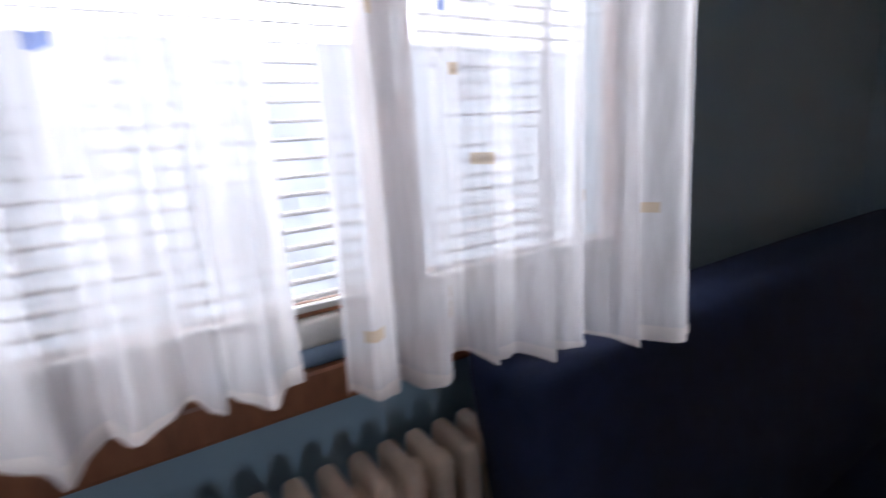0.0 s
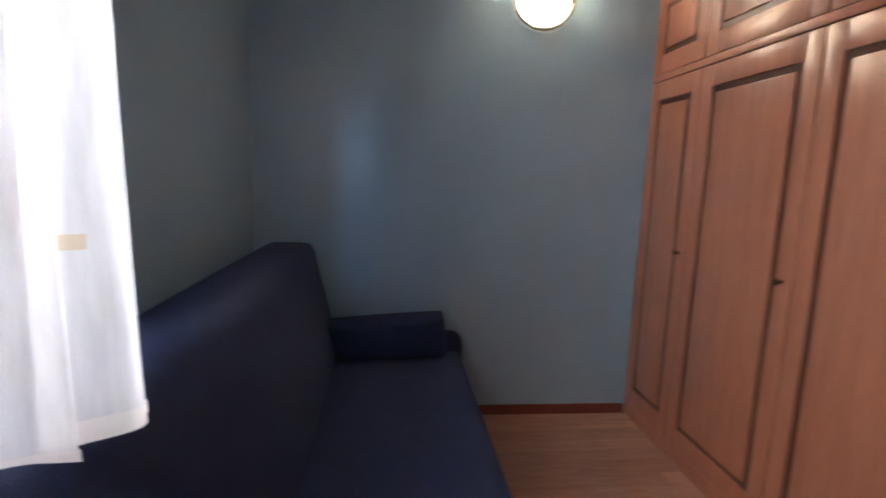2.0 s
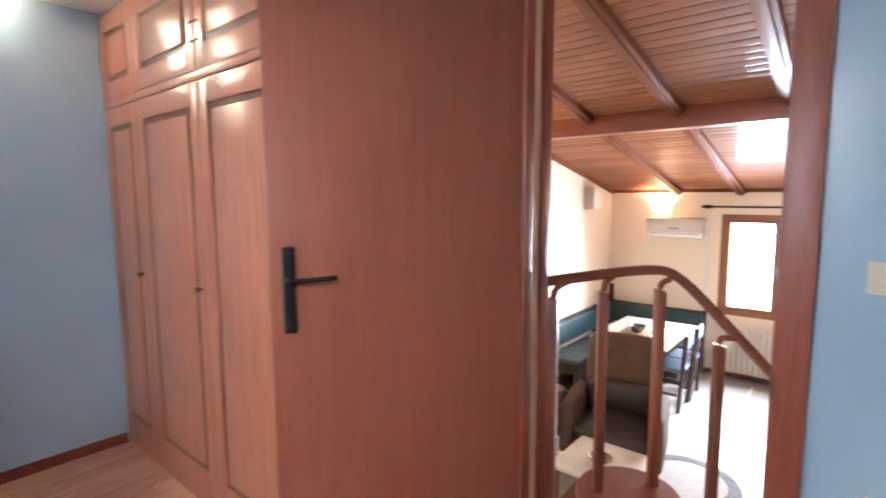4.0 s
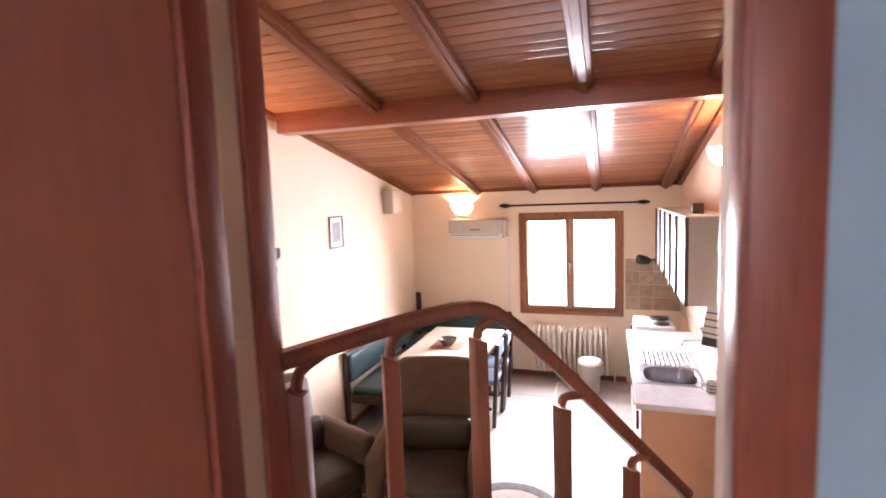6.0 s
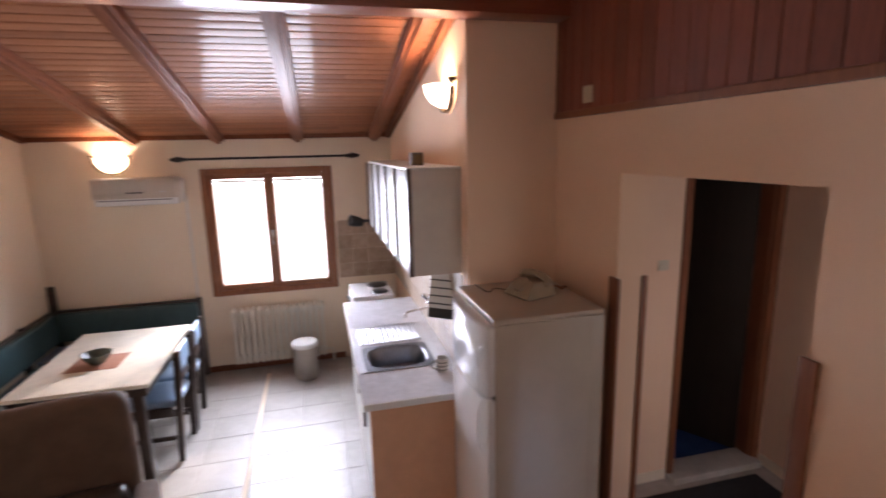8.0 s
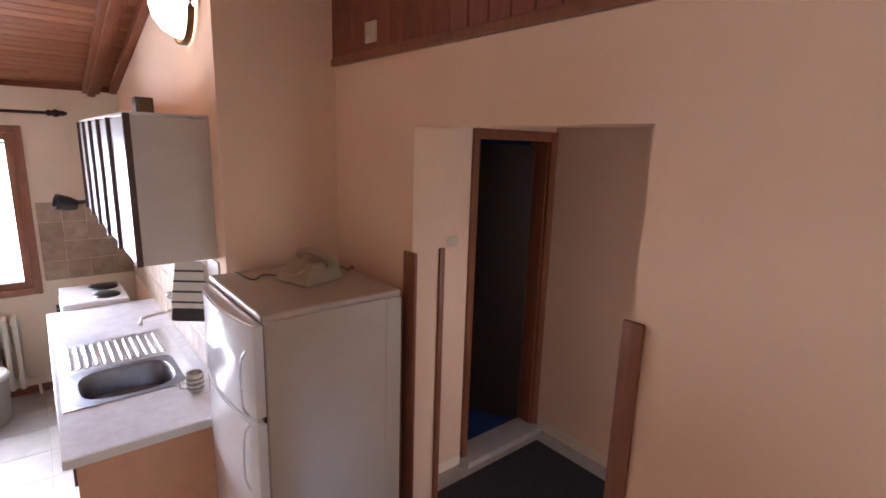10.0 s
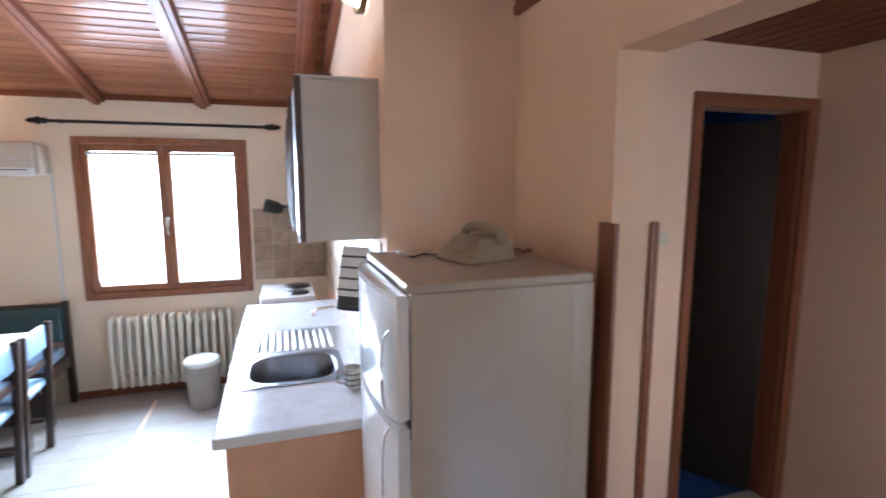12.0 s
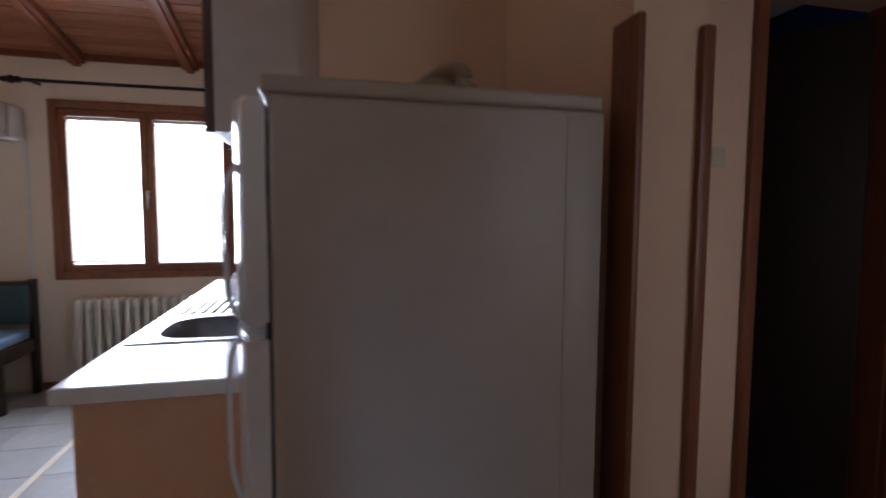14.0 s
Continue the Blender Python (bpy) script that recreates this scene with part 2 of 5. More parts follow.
NAVY = plain("navy_sofa_fabric", (0.009, 0.021, 0.074), 0.85, vary=0.25, scale=16, relief=0.35, grain=330)
CARPET = plain("dark_carpet", (0.035, 0.036, 0.042), 0.95, vary=0.3, scale=40, relief=0.7, grain=400)
BLUETILE = plain("blue_floor_tile", (0.03, 0.07, 0.19), 0.25, vary=0.2)
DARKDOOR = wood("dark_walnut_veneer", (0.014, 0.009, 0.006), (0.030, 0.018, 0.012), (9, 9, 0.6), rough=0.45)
IVORY = plain("ivory_plastic", (0.66, 0.58, 0.44), 0.35, vary=0.05)
BEIGE = plain("beige_phone_plastic", (0.36, 0.285, 0.19), 0.42, vary=0.1)
LAMPW = plain("matt_white_metal", (0.7, 0.68, 0.64), 0.4, vary=0.05)
BRASS = plain("dark_bronze", (0.12, 0.075, 0.035), 0.35, metal=0.8)
GLOWBOWL = glow("lit_opal_glass", (1.0, 0.86, 0.68), 3.0)
TABLE = plain("cream_table_laminate", (0.74, 0.68, 0.57), 0.3, vary=0.14, scale=8)
PHOTO = plain("dark_photo_print", (0.10, 0.052, 0.046), 0.85, vary=0.8, scale=26)
PHOTO.node_tree.nodes["Principled BSDF"].inputs["Specular IOR Level"].default_value = 0.12
GREYPH = plain("grey_photo_print", (0.16, 0.155, 0.16), 0.4, vary=0.7, scale=14)
GROUT = plain("grey_grout", (0.45, 0.41, 0.37), 0.85, vary=0.15)
SHEER = cloth_sheer("white_sheer_voile", (0.95, 0.94, 0.96), 0.36)
HEM = cloth_sheer("white_curtain_hem", (0.82, 0.78, 0.76), 0.1)
PATCH_O = cloth_sheer("ochre_embroidery", (0.72, 0.58, 0.42), 0.2)
PATCH_B = cloth_sheer("blue_embroidery", (0.25, 0.36, 0.72), 0.15)
# white slats, greyed in colour to hold back the daylight on them
SLAT = slat_mat("dimmed_white_blind_slat", (0.60, 0.58, 0.58), 0.2)
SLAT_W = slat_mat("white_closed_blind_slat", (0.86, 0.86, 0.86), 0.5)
GLASS = glass_mat()
FTILE = tile_mat("floor_tile", (0.36, 0.33, 0.295), (0.50, 0.475, 0.44), 0.38, 5.0, 0.03)
WTILE = tile_mat("stone_wall_tile", (0.25, 0.165, 0.105), (0.52, 0.40, 0.29), 0.42, 14.0)
OUTSIDE = glow("daylight_haze", (0.88, 0.93, 1.0), 0.5)
nt_o = OUTSIDE.node_tree
far_n = node(nt_o, "ShaderNodeTexNoise", Scale=2.2, Detail=4.0, Roughness=0.6)
nt_o.links.new(coords(nt_o, (1.4, 1, 1)), far_n.inputs["Vector"])
nt_o.links.new(ramp(nt_o, far_n.outputs["Fac"], [(0.40, (0.52, 0.47, 0.46)), (0.50, (0.86, 0.91, 1.0))]), nt_o.nodes["Principled BSDF"].inputs["Emission Color"])
OUTSIDE_N = glow("bright_daylight_haze", (0.84, 0.92, 1.0), 6.0)
POT = plain("glazed_bowl", (0.09, 0.11, 0.09), 0.25, vary=0.3)
PINKBAG = plain("terracotta_cord", (0.30, 0.13, 0.08), 0.6)
CUP = plain("patterned_mug", (0.55, 0.52, 0.46), 0.3, vary=0.5, scale=60)
MARK = plain("dark_print", (0.06, 0.06, 0.07), 0.5)


# ---------------------------------------------------------------- mesh tools
def bm_box(x0, x1, y0, y1, z0, z1, bevel=0.0, seg=2, bm=None):
    own = bmesh.new()
    bmesh.ops.create_cube(own, size=1)
    for v in own.verts:
        v.co = Vector(((x0 + x1) / 2 + v.co.x * (x1 - x0), (y0 + y1) / 2 + v.co.y * (y1 - y0), (z0 + z1) / 2 + v.co.z * (z1 - z0)))
    if bevel:
        bmesh.ops.bevel(own, geom=own.edges[:], offset=bevel, segments=seg, affect="EDGES", profile=0.6)
    return own if bm is None else join(bm, own)


def join(a, b):
    tmp = bpy.data.meshes.new("tmp")
    b.to_mesh(tmp)
    b.free()
    a.from_mesh(tmp)
    bpy.data.meshes.remove(tmp)
    return a


def moved(bm, m):
    bm.transform(m)
    return bm


def bm_lathe(profile, at=(0, 0, 0), steps=24, arc=360.0, start=0.0, cap=False):
    """profile: (radius, z) pairs, turned about the z axis at the given place."""
    bm = bmesh.new()
    n = steps if arc >= 360 else steps + 1
    rings = []
    for i in range(n):
        a = radians(start + arc * i / steps)
        rings.append([bm.verts.new((at[0] + r * math.cos(a), at[1] + r * math.sin(a), at[2] + z)) for r, z in profile])
    for i in range(steps):
        p, q = rings[i], rings[(i + 1) % n]
        for k in range(len(profile) - 1):
            bm.faces.new((p[k], q[k], q[k + 1], p[k + 1]))
    bmesh.ops.remove_doubles(bm, verts=bm.verts[:], dist=1e-5)
    bmesh.ops.recalc_face_normals(bm, faces=bm.faces[:])
    return bm


def bm_tube(points, section, closed_ends=True):
    """Sweep a section [(side, up), ...] along points."""
    bm = bmesh.new()
    pts = [Vector(p) for p in points]
    rings = []
    for i, p in enumerate(pts):
        d = (pts[min(i + 1, len(pts) - 1)] - pts[max(i - 1, 0)]).normalized()
        side = d.cross(Vector((0, 0, 1)))
        side = Vector((1, 0, 0)) if side.length < 1e-4 else side.normalized()
        up = side.cross(d).normalized()
        rings.append([bm.verts.new(p + side * s + up * u) for s, u in section])
    k = len(section)
    for a, b in zip(rings, rings[1:]):
        for j in range(k):
            bm.faces.new((a[j], a[(j + 1) % k], b[(j + 1) % k], b[j]))
    if closed_ends:
        bm.faces.new(rings[0][::-1])
        bm.faces.new(rings[-1])
    bmesh.ops.recalc_face_normals(bm, faces=bm.faces[:])
    return bm


def ring(r, n=10, ry=None):
    return [(r * math.cos(2 * math.pi * i / n), (ry or r) * math.sin(2 * math.pi * i / n)) for i in range(n)]


def smooth_path(points, per=8):
    """Catmull-Rom through the points."""
    p = [Vector(points[0])] + [Vector(q) for q in points] + [Vector(points[-1])]
    out = []
    for i in range(1, len(p) - 2):
        for k in range(per):
            t = k / per
            out.append(0.5 * (2 * p[i] + (p[i + 1] - p[i - 1]) * t + (2 * p[i - 1] - 5 * p[i] + 4 * p[i + 1] - p[i + 2]) * t * t
                              + (3 * p[i] - p[i - 1] - 3 * p[i + 1] + p[i + 2]) * t ** 3))
    out.append(p[-1])
    return out


def bm_cushion(x0, x1, y0, y1, z0, z1, puff=0.02, bevel=0.04, cuts=4):
    bm = bm_box(x0, x1, y0, y1, z0, z1)
    bmesh.ops.bevel(bm, geom=bm.edges[:], offset=bevel, segments=3, affect="EDGES", profile=0.6)
    bmesh.ops.subdivide_edges(bm, edges=[e for e in bm.edges if e.calc_length() > 0.12], cuts=cuts, use_grid_fill=True)
    c = Vector(((x0 + x1) / 2, (y0 + y1) / 2, (z0 + z1) / 2))
    h = Vector(((x1 - x0) / 2, (y1 - y0) / 2, (z1 - z0) / 2))
    for v in bm.verts:
        r = Vector([(v.co[i] - c[i]) / h[i] for i in range(3)])
        w = noise.noise(v.co * 9) * 0.25
        for i in range(3):
            j, k = (i + 1) % 3, (i + 2) % 3
            v.co[i] += r[i] * puff * (1 - r[j] ** 2) * (1 - r[k] ** 2) * (1 + w)
    return bm


def root_place(ob):
    p = Vector(ob.location)
    while ob.parent:
        ob = ob.parent
        p += ob.location
    return p


def mesh_of(name, bm, mat, smooth=True):
    me = bpy.data.meshes.new(name)
    bm.to_mesh(me)
    bm.free()
    me.materials.append(mat)
    if smooth:
        for f in me.polygons:
            f.use_smooth = True
        me.set_sharp_from_angle(angle=radians(38))
    return me


def thing(name, label, category, at, group=""):
    return tagged_at(new(name), label, category, at, group)


def tagged_at(ob, label, category, at, group):
    ob.location = at
    ob.empty_display_size = 0.1
    return tagged(ob, label, category, group)


def part(name, bm, mat, parent, label="", smooth=True):
    """One mesh object under a thing or a part; the bmesh is in world metres."""
    bm.transform(Matrix.Translation(-root_place(parent)))
    ob = new(name, mesh_of(name, bm, mat, smooth))
    ob.parent = parent
    if label:
        tagged(ob, label)
    return ob


def solo(name, bm, mat, label, category, at, group="", smooth=True):
    bm.transform(Matrix.Translation(-Vector(at)))
    ob = new(name, mesh_of(name, bm, mat, smooth))
    ob.location = at
    return tagged(ob, label, category, group)


def structure(name, bm, mat, label="", smooth=False):
    ob = new(name, mesh_of(name, bm, mat, smooth))
    return tagged(ob, label, name.split("_")[0], kind="structure")


def piece(name, mesh, parent, at, turn=None):
    ob = new(name, mesh)
    ob.parent = parent
    ob.location = Vector(at) - root_place(parent)
    if turn:
        ob.rotation_euler = turn
    return ob


def wall_with_holes(axis, at0, at1, u0, u1, z0, z1, holes):
    """A wall slab across an axis ('x' or 'y') between at0 and at1, from u0 to u1, with rectangular holes (u0, u1, z0, z1)."""
    us = sorted({u0, u1, *[h[0] for h in holes], *[h[1] for h in holes]})
    zs = sorted({z0, z1, *[h[2] for h in holes], *[h[3] for h in holes]})
    bm = bmesh.new()
    cache = {}

    def vert(a, u, z):
        key = (a, u, z)
        if key not in cache:
            cache[key] = bm.verts.new((a, u, z) if axis == "x" else (u, a, z))
        return cache[key]

    solid = {}
    for i in range(len(us) - 1):
        for j in range(len(zs) - 1):
            mu, mz = (us[i] + us[i + 1]) / 2, (zs[j] + zs[j + 1]) / 2
            solid[i, j] = not any(h[0] < mu < h[1] and h[2] < mz < h[3] for h in holes)
    for (i, j), full in solid.items():
        if not full:
            continue
        a, b, c, d = us[i], us[i + 1], zs[j], zs[j + 1]
        for s in (at0, at1):
            bm.faces.new((vert(s, a, c), vert(s, b, c), vert(s, b, d), vert(s, a, d)))
        for di, dj, e in ((-1, 0, ((a, c), (a, d))), (1, 0, ((b, c), (b, d))), (0, -1, ((a, c), (b, c))), (0, 1, ((a, d), (b, d)))):
            if not solid.get((i + di, j + dj), False):
                bm.faces.new((vert(at0, *e[0]), vert(at0, *e[1]), vert(at1, *e[1]), vert(at1, *e[0])))
    bmesh.ops.recalc_face_normals(bm, faces=bm.faces[:])
    return bm


# ---------------------------------------------------------------- plan
FAR, LEFT, KITCHEN, PIER, EAST = 5.94, -1.45, 1.766, 3.27, 2.27
DOOR_S, DOOR_N = 0.44, 0.58          # the two faces of the wall between bedroom and living room
OPEN_L, OPEN_R = 0.42, 1.145         # doorway between them
UP = 0.92                            # bedroom floor above the living room's
WEST_B, SOUTH_B, EAST_B = -1.77, -2.12, 2.3
SLOPE = 0.213


def roof(y):
    return 2.335 + (FAR - y) * SLOPE


TOPZ = 3.75
wall_far = structure("wall_north", wall_with_holes("y", FAR, FAR + 0.22, LEFT - 0.2, KITCHEN + 0.2, -0.1, 2.6,
                                                   [(-0.05, 1.16, 0.785, 2.03)]), CREAM, "cream painted plaster wall with a wooden window")
structure("wall_west", wall_with_holes("x", LEFT - 0.2, LEFT, DOOR_N, FAR, -0.1, TOPZ, []), CREAM, "pale peach plaster wall")
wall_kitchen = structure("wall_kitchen", wall_with_holes("x", KITCHEN, KITCHEN + 0.2, PIER + 0.2, FAR, -0.1, 3.1, []), PEACH, "peach plaster wall behind the kitchen units")
structure("wall_pier", wall_with_holes("y", PIER, PIER + 0.2, KITCHEN, EAST, -0.1, 3.1, []), PEACH, "peach plaster pier behind the fridge")
wall_east = structure("wall_east", wall_with_holes("x", EAST, EAST + 0.14, DOOR_N, PIER + 0.2, -0.1, TOPZ, [(1.772, 2.675, -0.05, 2.05)]), PEACH, "peach plaster wall with an opening to the hall")
structure("wall_door", wall_with_holes("y", DOOR_S + 0.035, DOOR_N, LEFT - 0.2, EAST + 0.14, -0.1, TOPZ, [(OPEN_L, OPEN_R, UP, 2.95)]), CREAM, "cream plaster wall round the doorway")
structure("wall_door_bedroom", wall_with_holes("y", DOOR_S, DOOR_S + 0.035, WEST_B - 0.2, EAST_B + 0.2, 0.7, TOPZ, [(OPEN_L, OPEN_R, UP, 2.95)]), BLUE, "blue painted bedroom wall round the doorway")
structure("wall_bedroom_west", wall_with_holes("x", WEST_B - 0.2, WEST_B, SOUTH_B - 0.2, DOOR_S, 0.7, TOPZ, []), BLUE, "plain blue painted bedroom wall")
structure("wall_bedroom_east", wall_with_holes("x", EAST_B, EAST_B + 0.2, SOUTH_B - 0.2, DOOR_S, 0.7, TOPZ, []), BLUE, "plain blue painted bedroom wall")
BW = (-0.23, 1.24, 1.90, 3.08)        # bedroom window
structure("wall_bedroom_south", wall_with_holes("y", SOUTH_B - 0.2, SOUTH_B, WEST_B, EAST_B, 0.7, TOPZ, [BW]), BLUE, "blue painted bedroom wall with a window")
structure("bedroom_ceiling", bm_box(WEST_B - 0.2, EAST_B + 0.2, SOUTH_B - 0.2, DOOR_S, 3.20, 3.30), WHITE_CEIL, "white painted bedroom ceiling")

# hall
HN, HE, HS = 3.29, 3.84, 0.7
wall_hall = structure("wall_hall_north", wall_with_holes("y", HN, HN + 0.14, EAST + 0.14, HE + 0.14, -0.1, 2.5, [(3.15, 3.78, 0.0, 2.03)]), PEACH, "peach hall wall with a framed doorway")
structure("wall_hall_east", wall_with_holes("x", HE, HE + 0.14, HS, HN, -0.1, 2.5, []), PEACH, "peach plaster hall wall")
# out of view; the opening is added to bring light into the hall
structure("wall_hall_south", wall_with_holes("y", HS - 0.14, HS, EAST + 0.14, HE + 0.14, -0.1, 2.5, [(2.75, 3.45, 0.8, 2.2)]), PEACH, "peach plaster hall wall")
hall_ceiling = bm_box(EAST + 0.14, HE, HS, HN, 2.31, 2.42)
for i in range(16):
    bm_box(EAST + 0.15 + i * 0.09, EAST + 0.232 + i * 0.09, HS + 0.01, HN - 0.01, 2.292, 2.312, bm=hall_ceiling)
structure("hall_ceiling", hall_ceiling, RAFTER, "dark wooden boarded hall ceiling")
structure("bathroom_wall", wall_with_holes("y", 5.2, 5.3, 2.8, 4.4, -0.1, 2.5, []), BLUETILE, "dark blue tiled wall")
structure("bathroom_wall_west", wall_with_holes("x", 2.8, 2.9, HN + 0.14, 5.2, -0.1, 2.5, []), BLUETILE)
structure("bathroom_wall_east", wall_with_holes("x", 4.3, 4.4, HN + 0.14, 5.2, -0.1, 2.5, []), BLUETILE)
structure("bathroom_ceiling", bm_box(2.8, 4.4, HN + 0.14, 5.3, 2.4, 2.5), WHITE_CEIL)
structure("bathroom_floor", bm_box(2.8, 4.4, HN, 5.3, -0.1, 0.03), BLUETILE, "dark blue tiled floor")
structure("hall_floor", bm_box(EAST, HE + 0.14, HS - 0.1, HN, -0.1, -0.003), GROUT, "grey tiled hall floor")
solo("door_mat", bm_box(2.62, 3.70, 1.5, 3.15, -0.003, 0.012, 0.004), CARPET, "dark grey carpet mat on the hall floor", "mat", (3.2, 2.3, 0))

# floors
floor = structure("floor", bm_box(LEFT - 0.2, EAST, DOOR_N, FAR + 0.2, -0.12, -0.002), GROUT, "pale beige tiled floor")
floor_up = structure("bedroom_floor", bm_box(WEST_B - 0.2, EAST_B + 0.2, SOUTH_B - 0.2, DOOR_N, UP - 0.2, UP - 0.012), WARDG, "laminate plank floor")

# boarded ceiling with a slope
bm = bmesh.new()
pitch = 0.088
y, row = FAR, 0
while y > DOOR_N - 0.1:
    y0, y1 = y, y - pitch
    e = 0.006
    z0, z1 = roof(y0), roof(y1)
    cuts = [LEFT, LEFT + 1.2 + 0.4 * ((row * 7) % 5) / 5, KITCHEN - 0.2 + 0.4 * ((row * 3) % 4) / 4, EAST] if y1 < PIER + 0.1 else [LEFT, LEFT + 1.5 + 0.3 * ((row * 7) % 5), KITCHEN]
    for xa, xb in zip(cuts, cuts[1:]):
        face = [(y0 - e + (y1 - y0 + 2 * e) * k / 6, 0.0016 * (1 - (k / 3 - 1) ** 2)) for k in range(7)]
        prof = [(y0, z0 + 0.008)] + [(py, roof(py) - belly) for py, belly in face] + [(y1, z1 + 0.008)]
        rows = [[bm.verts.new((x, py, pz)) for py, pz in prof] for x in (xa, xb)]
        for k in range(8):
            bm.faces.new((rows[0][k], rows[0][k + 1], rows[1][k + 1], rows[1][k]))
    y, row = y1, row + 1
cl = bm_box(LEFT - 0.2, EAST + 0.14, DOOR_N - 0.1, FAR + 0.22, 0, 0.1)
for v in cl.verts:
    v.co.z += roof(v.co.y) + 0.012
ceiling = structure("ceiling", join(bm, cl), BOARD, "varnished reddish pine boarded sloping ceiling", True)


def sloped_bar(x0, x1, ya, yb, drop, bevel=0.008):
    b = bm_box(x0, x1, ya, yb, -drop, 0.0, bevel)
    for v in b.verts:
        v.co.z += roof(v.co.y)
    return b


rafter_group = "rafters under the boarded ceiling"
for x in (-0.57, 0.14, 0.86, 1.60):
    for ya, yb in ((DOOR_N, 3.12), (3.27, FAR)):
        solo("rafter", sloped_bar(x - 0.055, x + 0.055, ya, yb, 0.055), RAFTER, "dark varnished wooden rafter under the boarded ceiling", "rafter", (x, (ya + yb) / 2, roof((ya + yb) / 2)), rafter_group)
        solo("batten", sloped_bar(x - 0.025, x + 0.025, ya, yb, 0.075, 0.006), RAFTER, "narrow varnished batten on a rafter", "batten", (x, (ya + yb) / 2, roof((ya + yb) / 2) - 0.06), "battens on the rafters")
structure("trim_west", sloped_bar(LEFT, LEFT + 0.05, DOOR_N, FAR, 0.045), RAFTER, "dark wooden ceiling edge trim")
structure("trim_kitchen", sloped_bar(KITCHEN - 0.05, KITCHEN, PIER, FAR, 0.045), RAFTER, "dark wooden ceiling edge trim")
structure("trim_north", bm_box(LEFT + 0.05, KITCHEN - 0.05, FAR - 0.035, FAR, 2.30, 2.345, 0.006), RAFTER, "dark wooden ceiling edge trim")
bb = bm_box(-1.40, EAST, 3.12, 3.27, 2.78, 2.94, 0.012)
for v in bb.verts:
    v.co.z += 0.004 * noise.noise(v.co * 3)
solo("ceiling_beam", bb, BEAM, "heavy red-brown stained wooden beam across the room", "beam", (0.4, 3.2, 2.78))

# upper boards on the east wall
structure("trim_boards", bm_box(EAST - 0.024, EAST, DOOR_N, PIER, 2.305, 2.338, 0.005), TRIMW, "dark wooden moulding under the wall boards")

# ---------------------------------------------------------------- doorway, landing, stairs
door_frame = thing("door_frame", "red-brown wooden door frame round the open doorway", "door frame", (0.82, DOOR_S, UP))
for x0, x1 in ((OPEN_L - 0.055, OPEN_L + 0.004), (OPEN_R - 0.004, OPEN_R + 0.065)):
    part("casing", bm_box(x0, x1, DOOR_S - 0.022, DOOR_S + 0.0, UP, 3.0, 0.006), FRAMEW, door_frame)
for x0, x1 in ((OPEN_L, OPEN_L + 0.012), (OPEN_R - 0.012, OPEN_R)):
    part("jamb", bm_box(x0, x1, DOOR_S - 0.02, DOOR_S + 0.034, UP, 2.95, 0.003), FRAMEW, door_frame)
part("head_jamb", bm_box(OPEN_L + 0.012, OPEN_R - 0.012, DOOR_S - 0.02, DOOR_S + 0.034, 2.935, 2.95, 0.003), FRAMEW, door_frame)
part("head_casing", bm_box(OPEN_L - 0.055, OPEN_R + 0.065, DOOR_S - 0.022, DOOR_S, 3.0, 3.06, 0.006), FRAMEW, door_frame)
for x0, x1 in ((OPEN_L - 0.03, OPEN_L + 0.012), (OPEN_R + 0.002, OPEN_R + 0.04)):
    part("outer_trim", bm_box(x0, x1, DOOR_N - (0.045 if x0 < 0.8 else 0.0), DOOR_N + 0.018, UP, 2.99, 0.005), FRAMEW, door_frame)

HINGE = Vector((0.405, 0.425, UP))
leaf_dir = Vector((-0.375, -0.585, 0)).normalized()
leaf_yaw = math.degrees(math.atan2(leaf_dir.y, leaf_dir.x))
LEAF = pose(HINGE.x, HINGE.y, UP, 0, 0, leaf_yaw)
open_door = thing("open_door", "reddish veneered flush door standing open with a black handle", "door", HINGE)
part("leaf", moved(bm_box(0.0, 0.79, -0.02, 0.02, 0.012, 2.03, 0.004), LEAF), LEAFW, open_door)
for s in (1, -1):
    y0, y1 = sorted((s * 0.02, s * 0.029))
    pl = part("handle_plate", moved(bm_box(0.722, 0.756, y0, y1, 0.955, 1.21, 0.006, 3), LEAF), BLACK, open_door, "long black handle plate with brass ends")
    for z in (0.975, 1.19):
        part("screw_band", moved(bm_box(0.724, 0.754, min(s * 0.029, s * 0.0305), max(s * 0.029, s * 0.0305), z, z + 0.004), LEAF), BRASS, pl)
    lever = [(0.74, s * 0.03, 1.115), (0.74, s * 0.052, 1.115), (0.722, s * 0.06, 1.115), (0.65, s * 0.06, 1.117), (0.605, s * 0.056, 1.12)]
    part("lever", moved(bm_tube(smooth_path(lever, 5), ring(0.006, 10, 0.007)), LEAF), BLACK, pl, "slim black lever handle")
for z in (0.25, 1.72):
    part("hinge", moved(bm_lathe([(0.0, 0), (0.009, 0), (0.009, 0.09), (0.0, 0.09)], (-0.008, 0.0, z), 12), LEAF), BRASS, open_door)

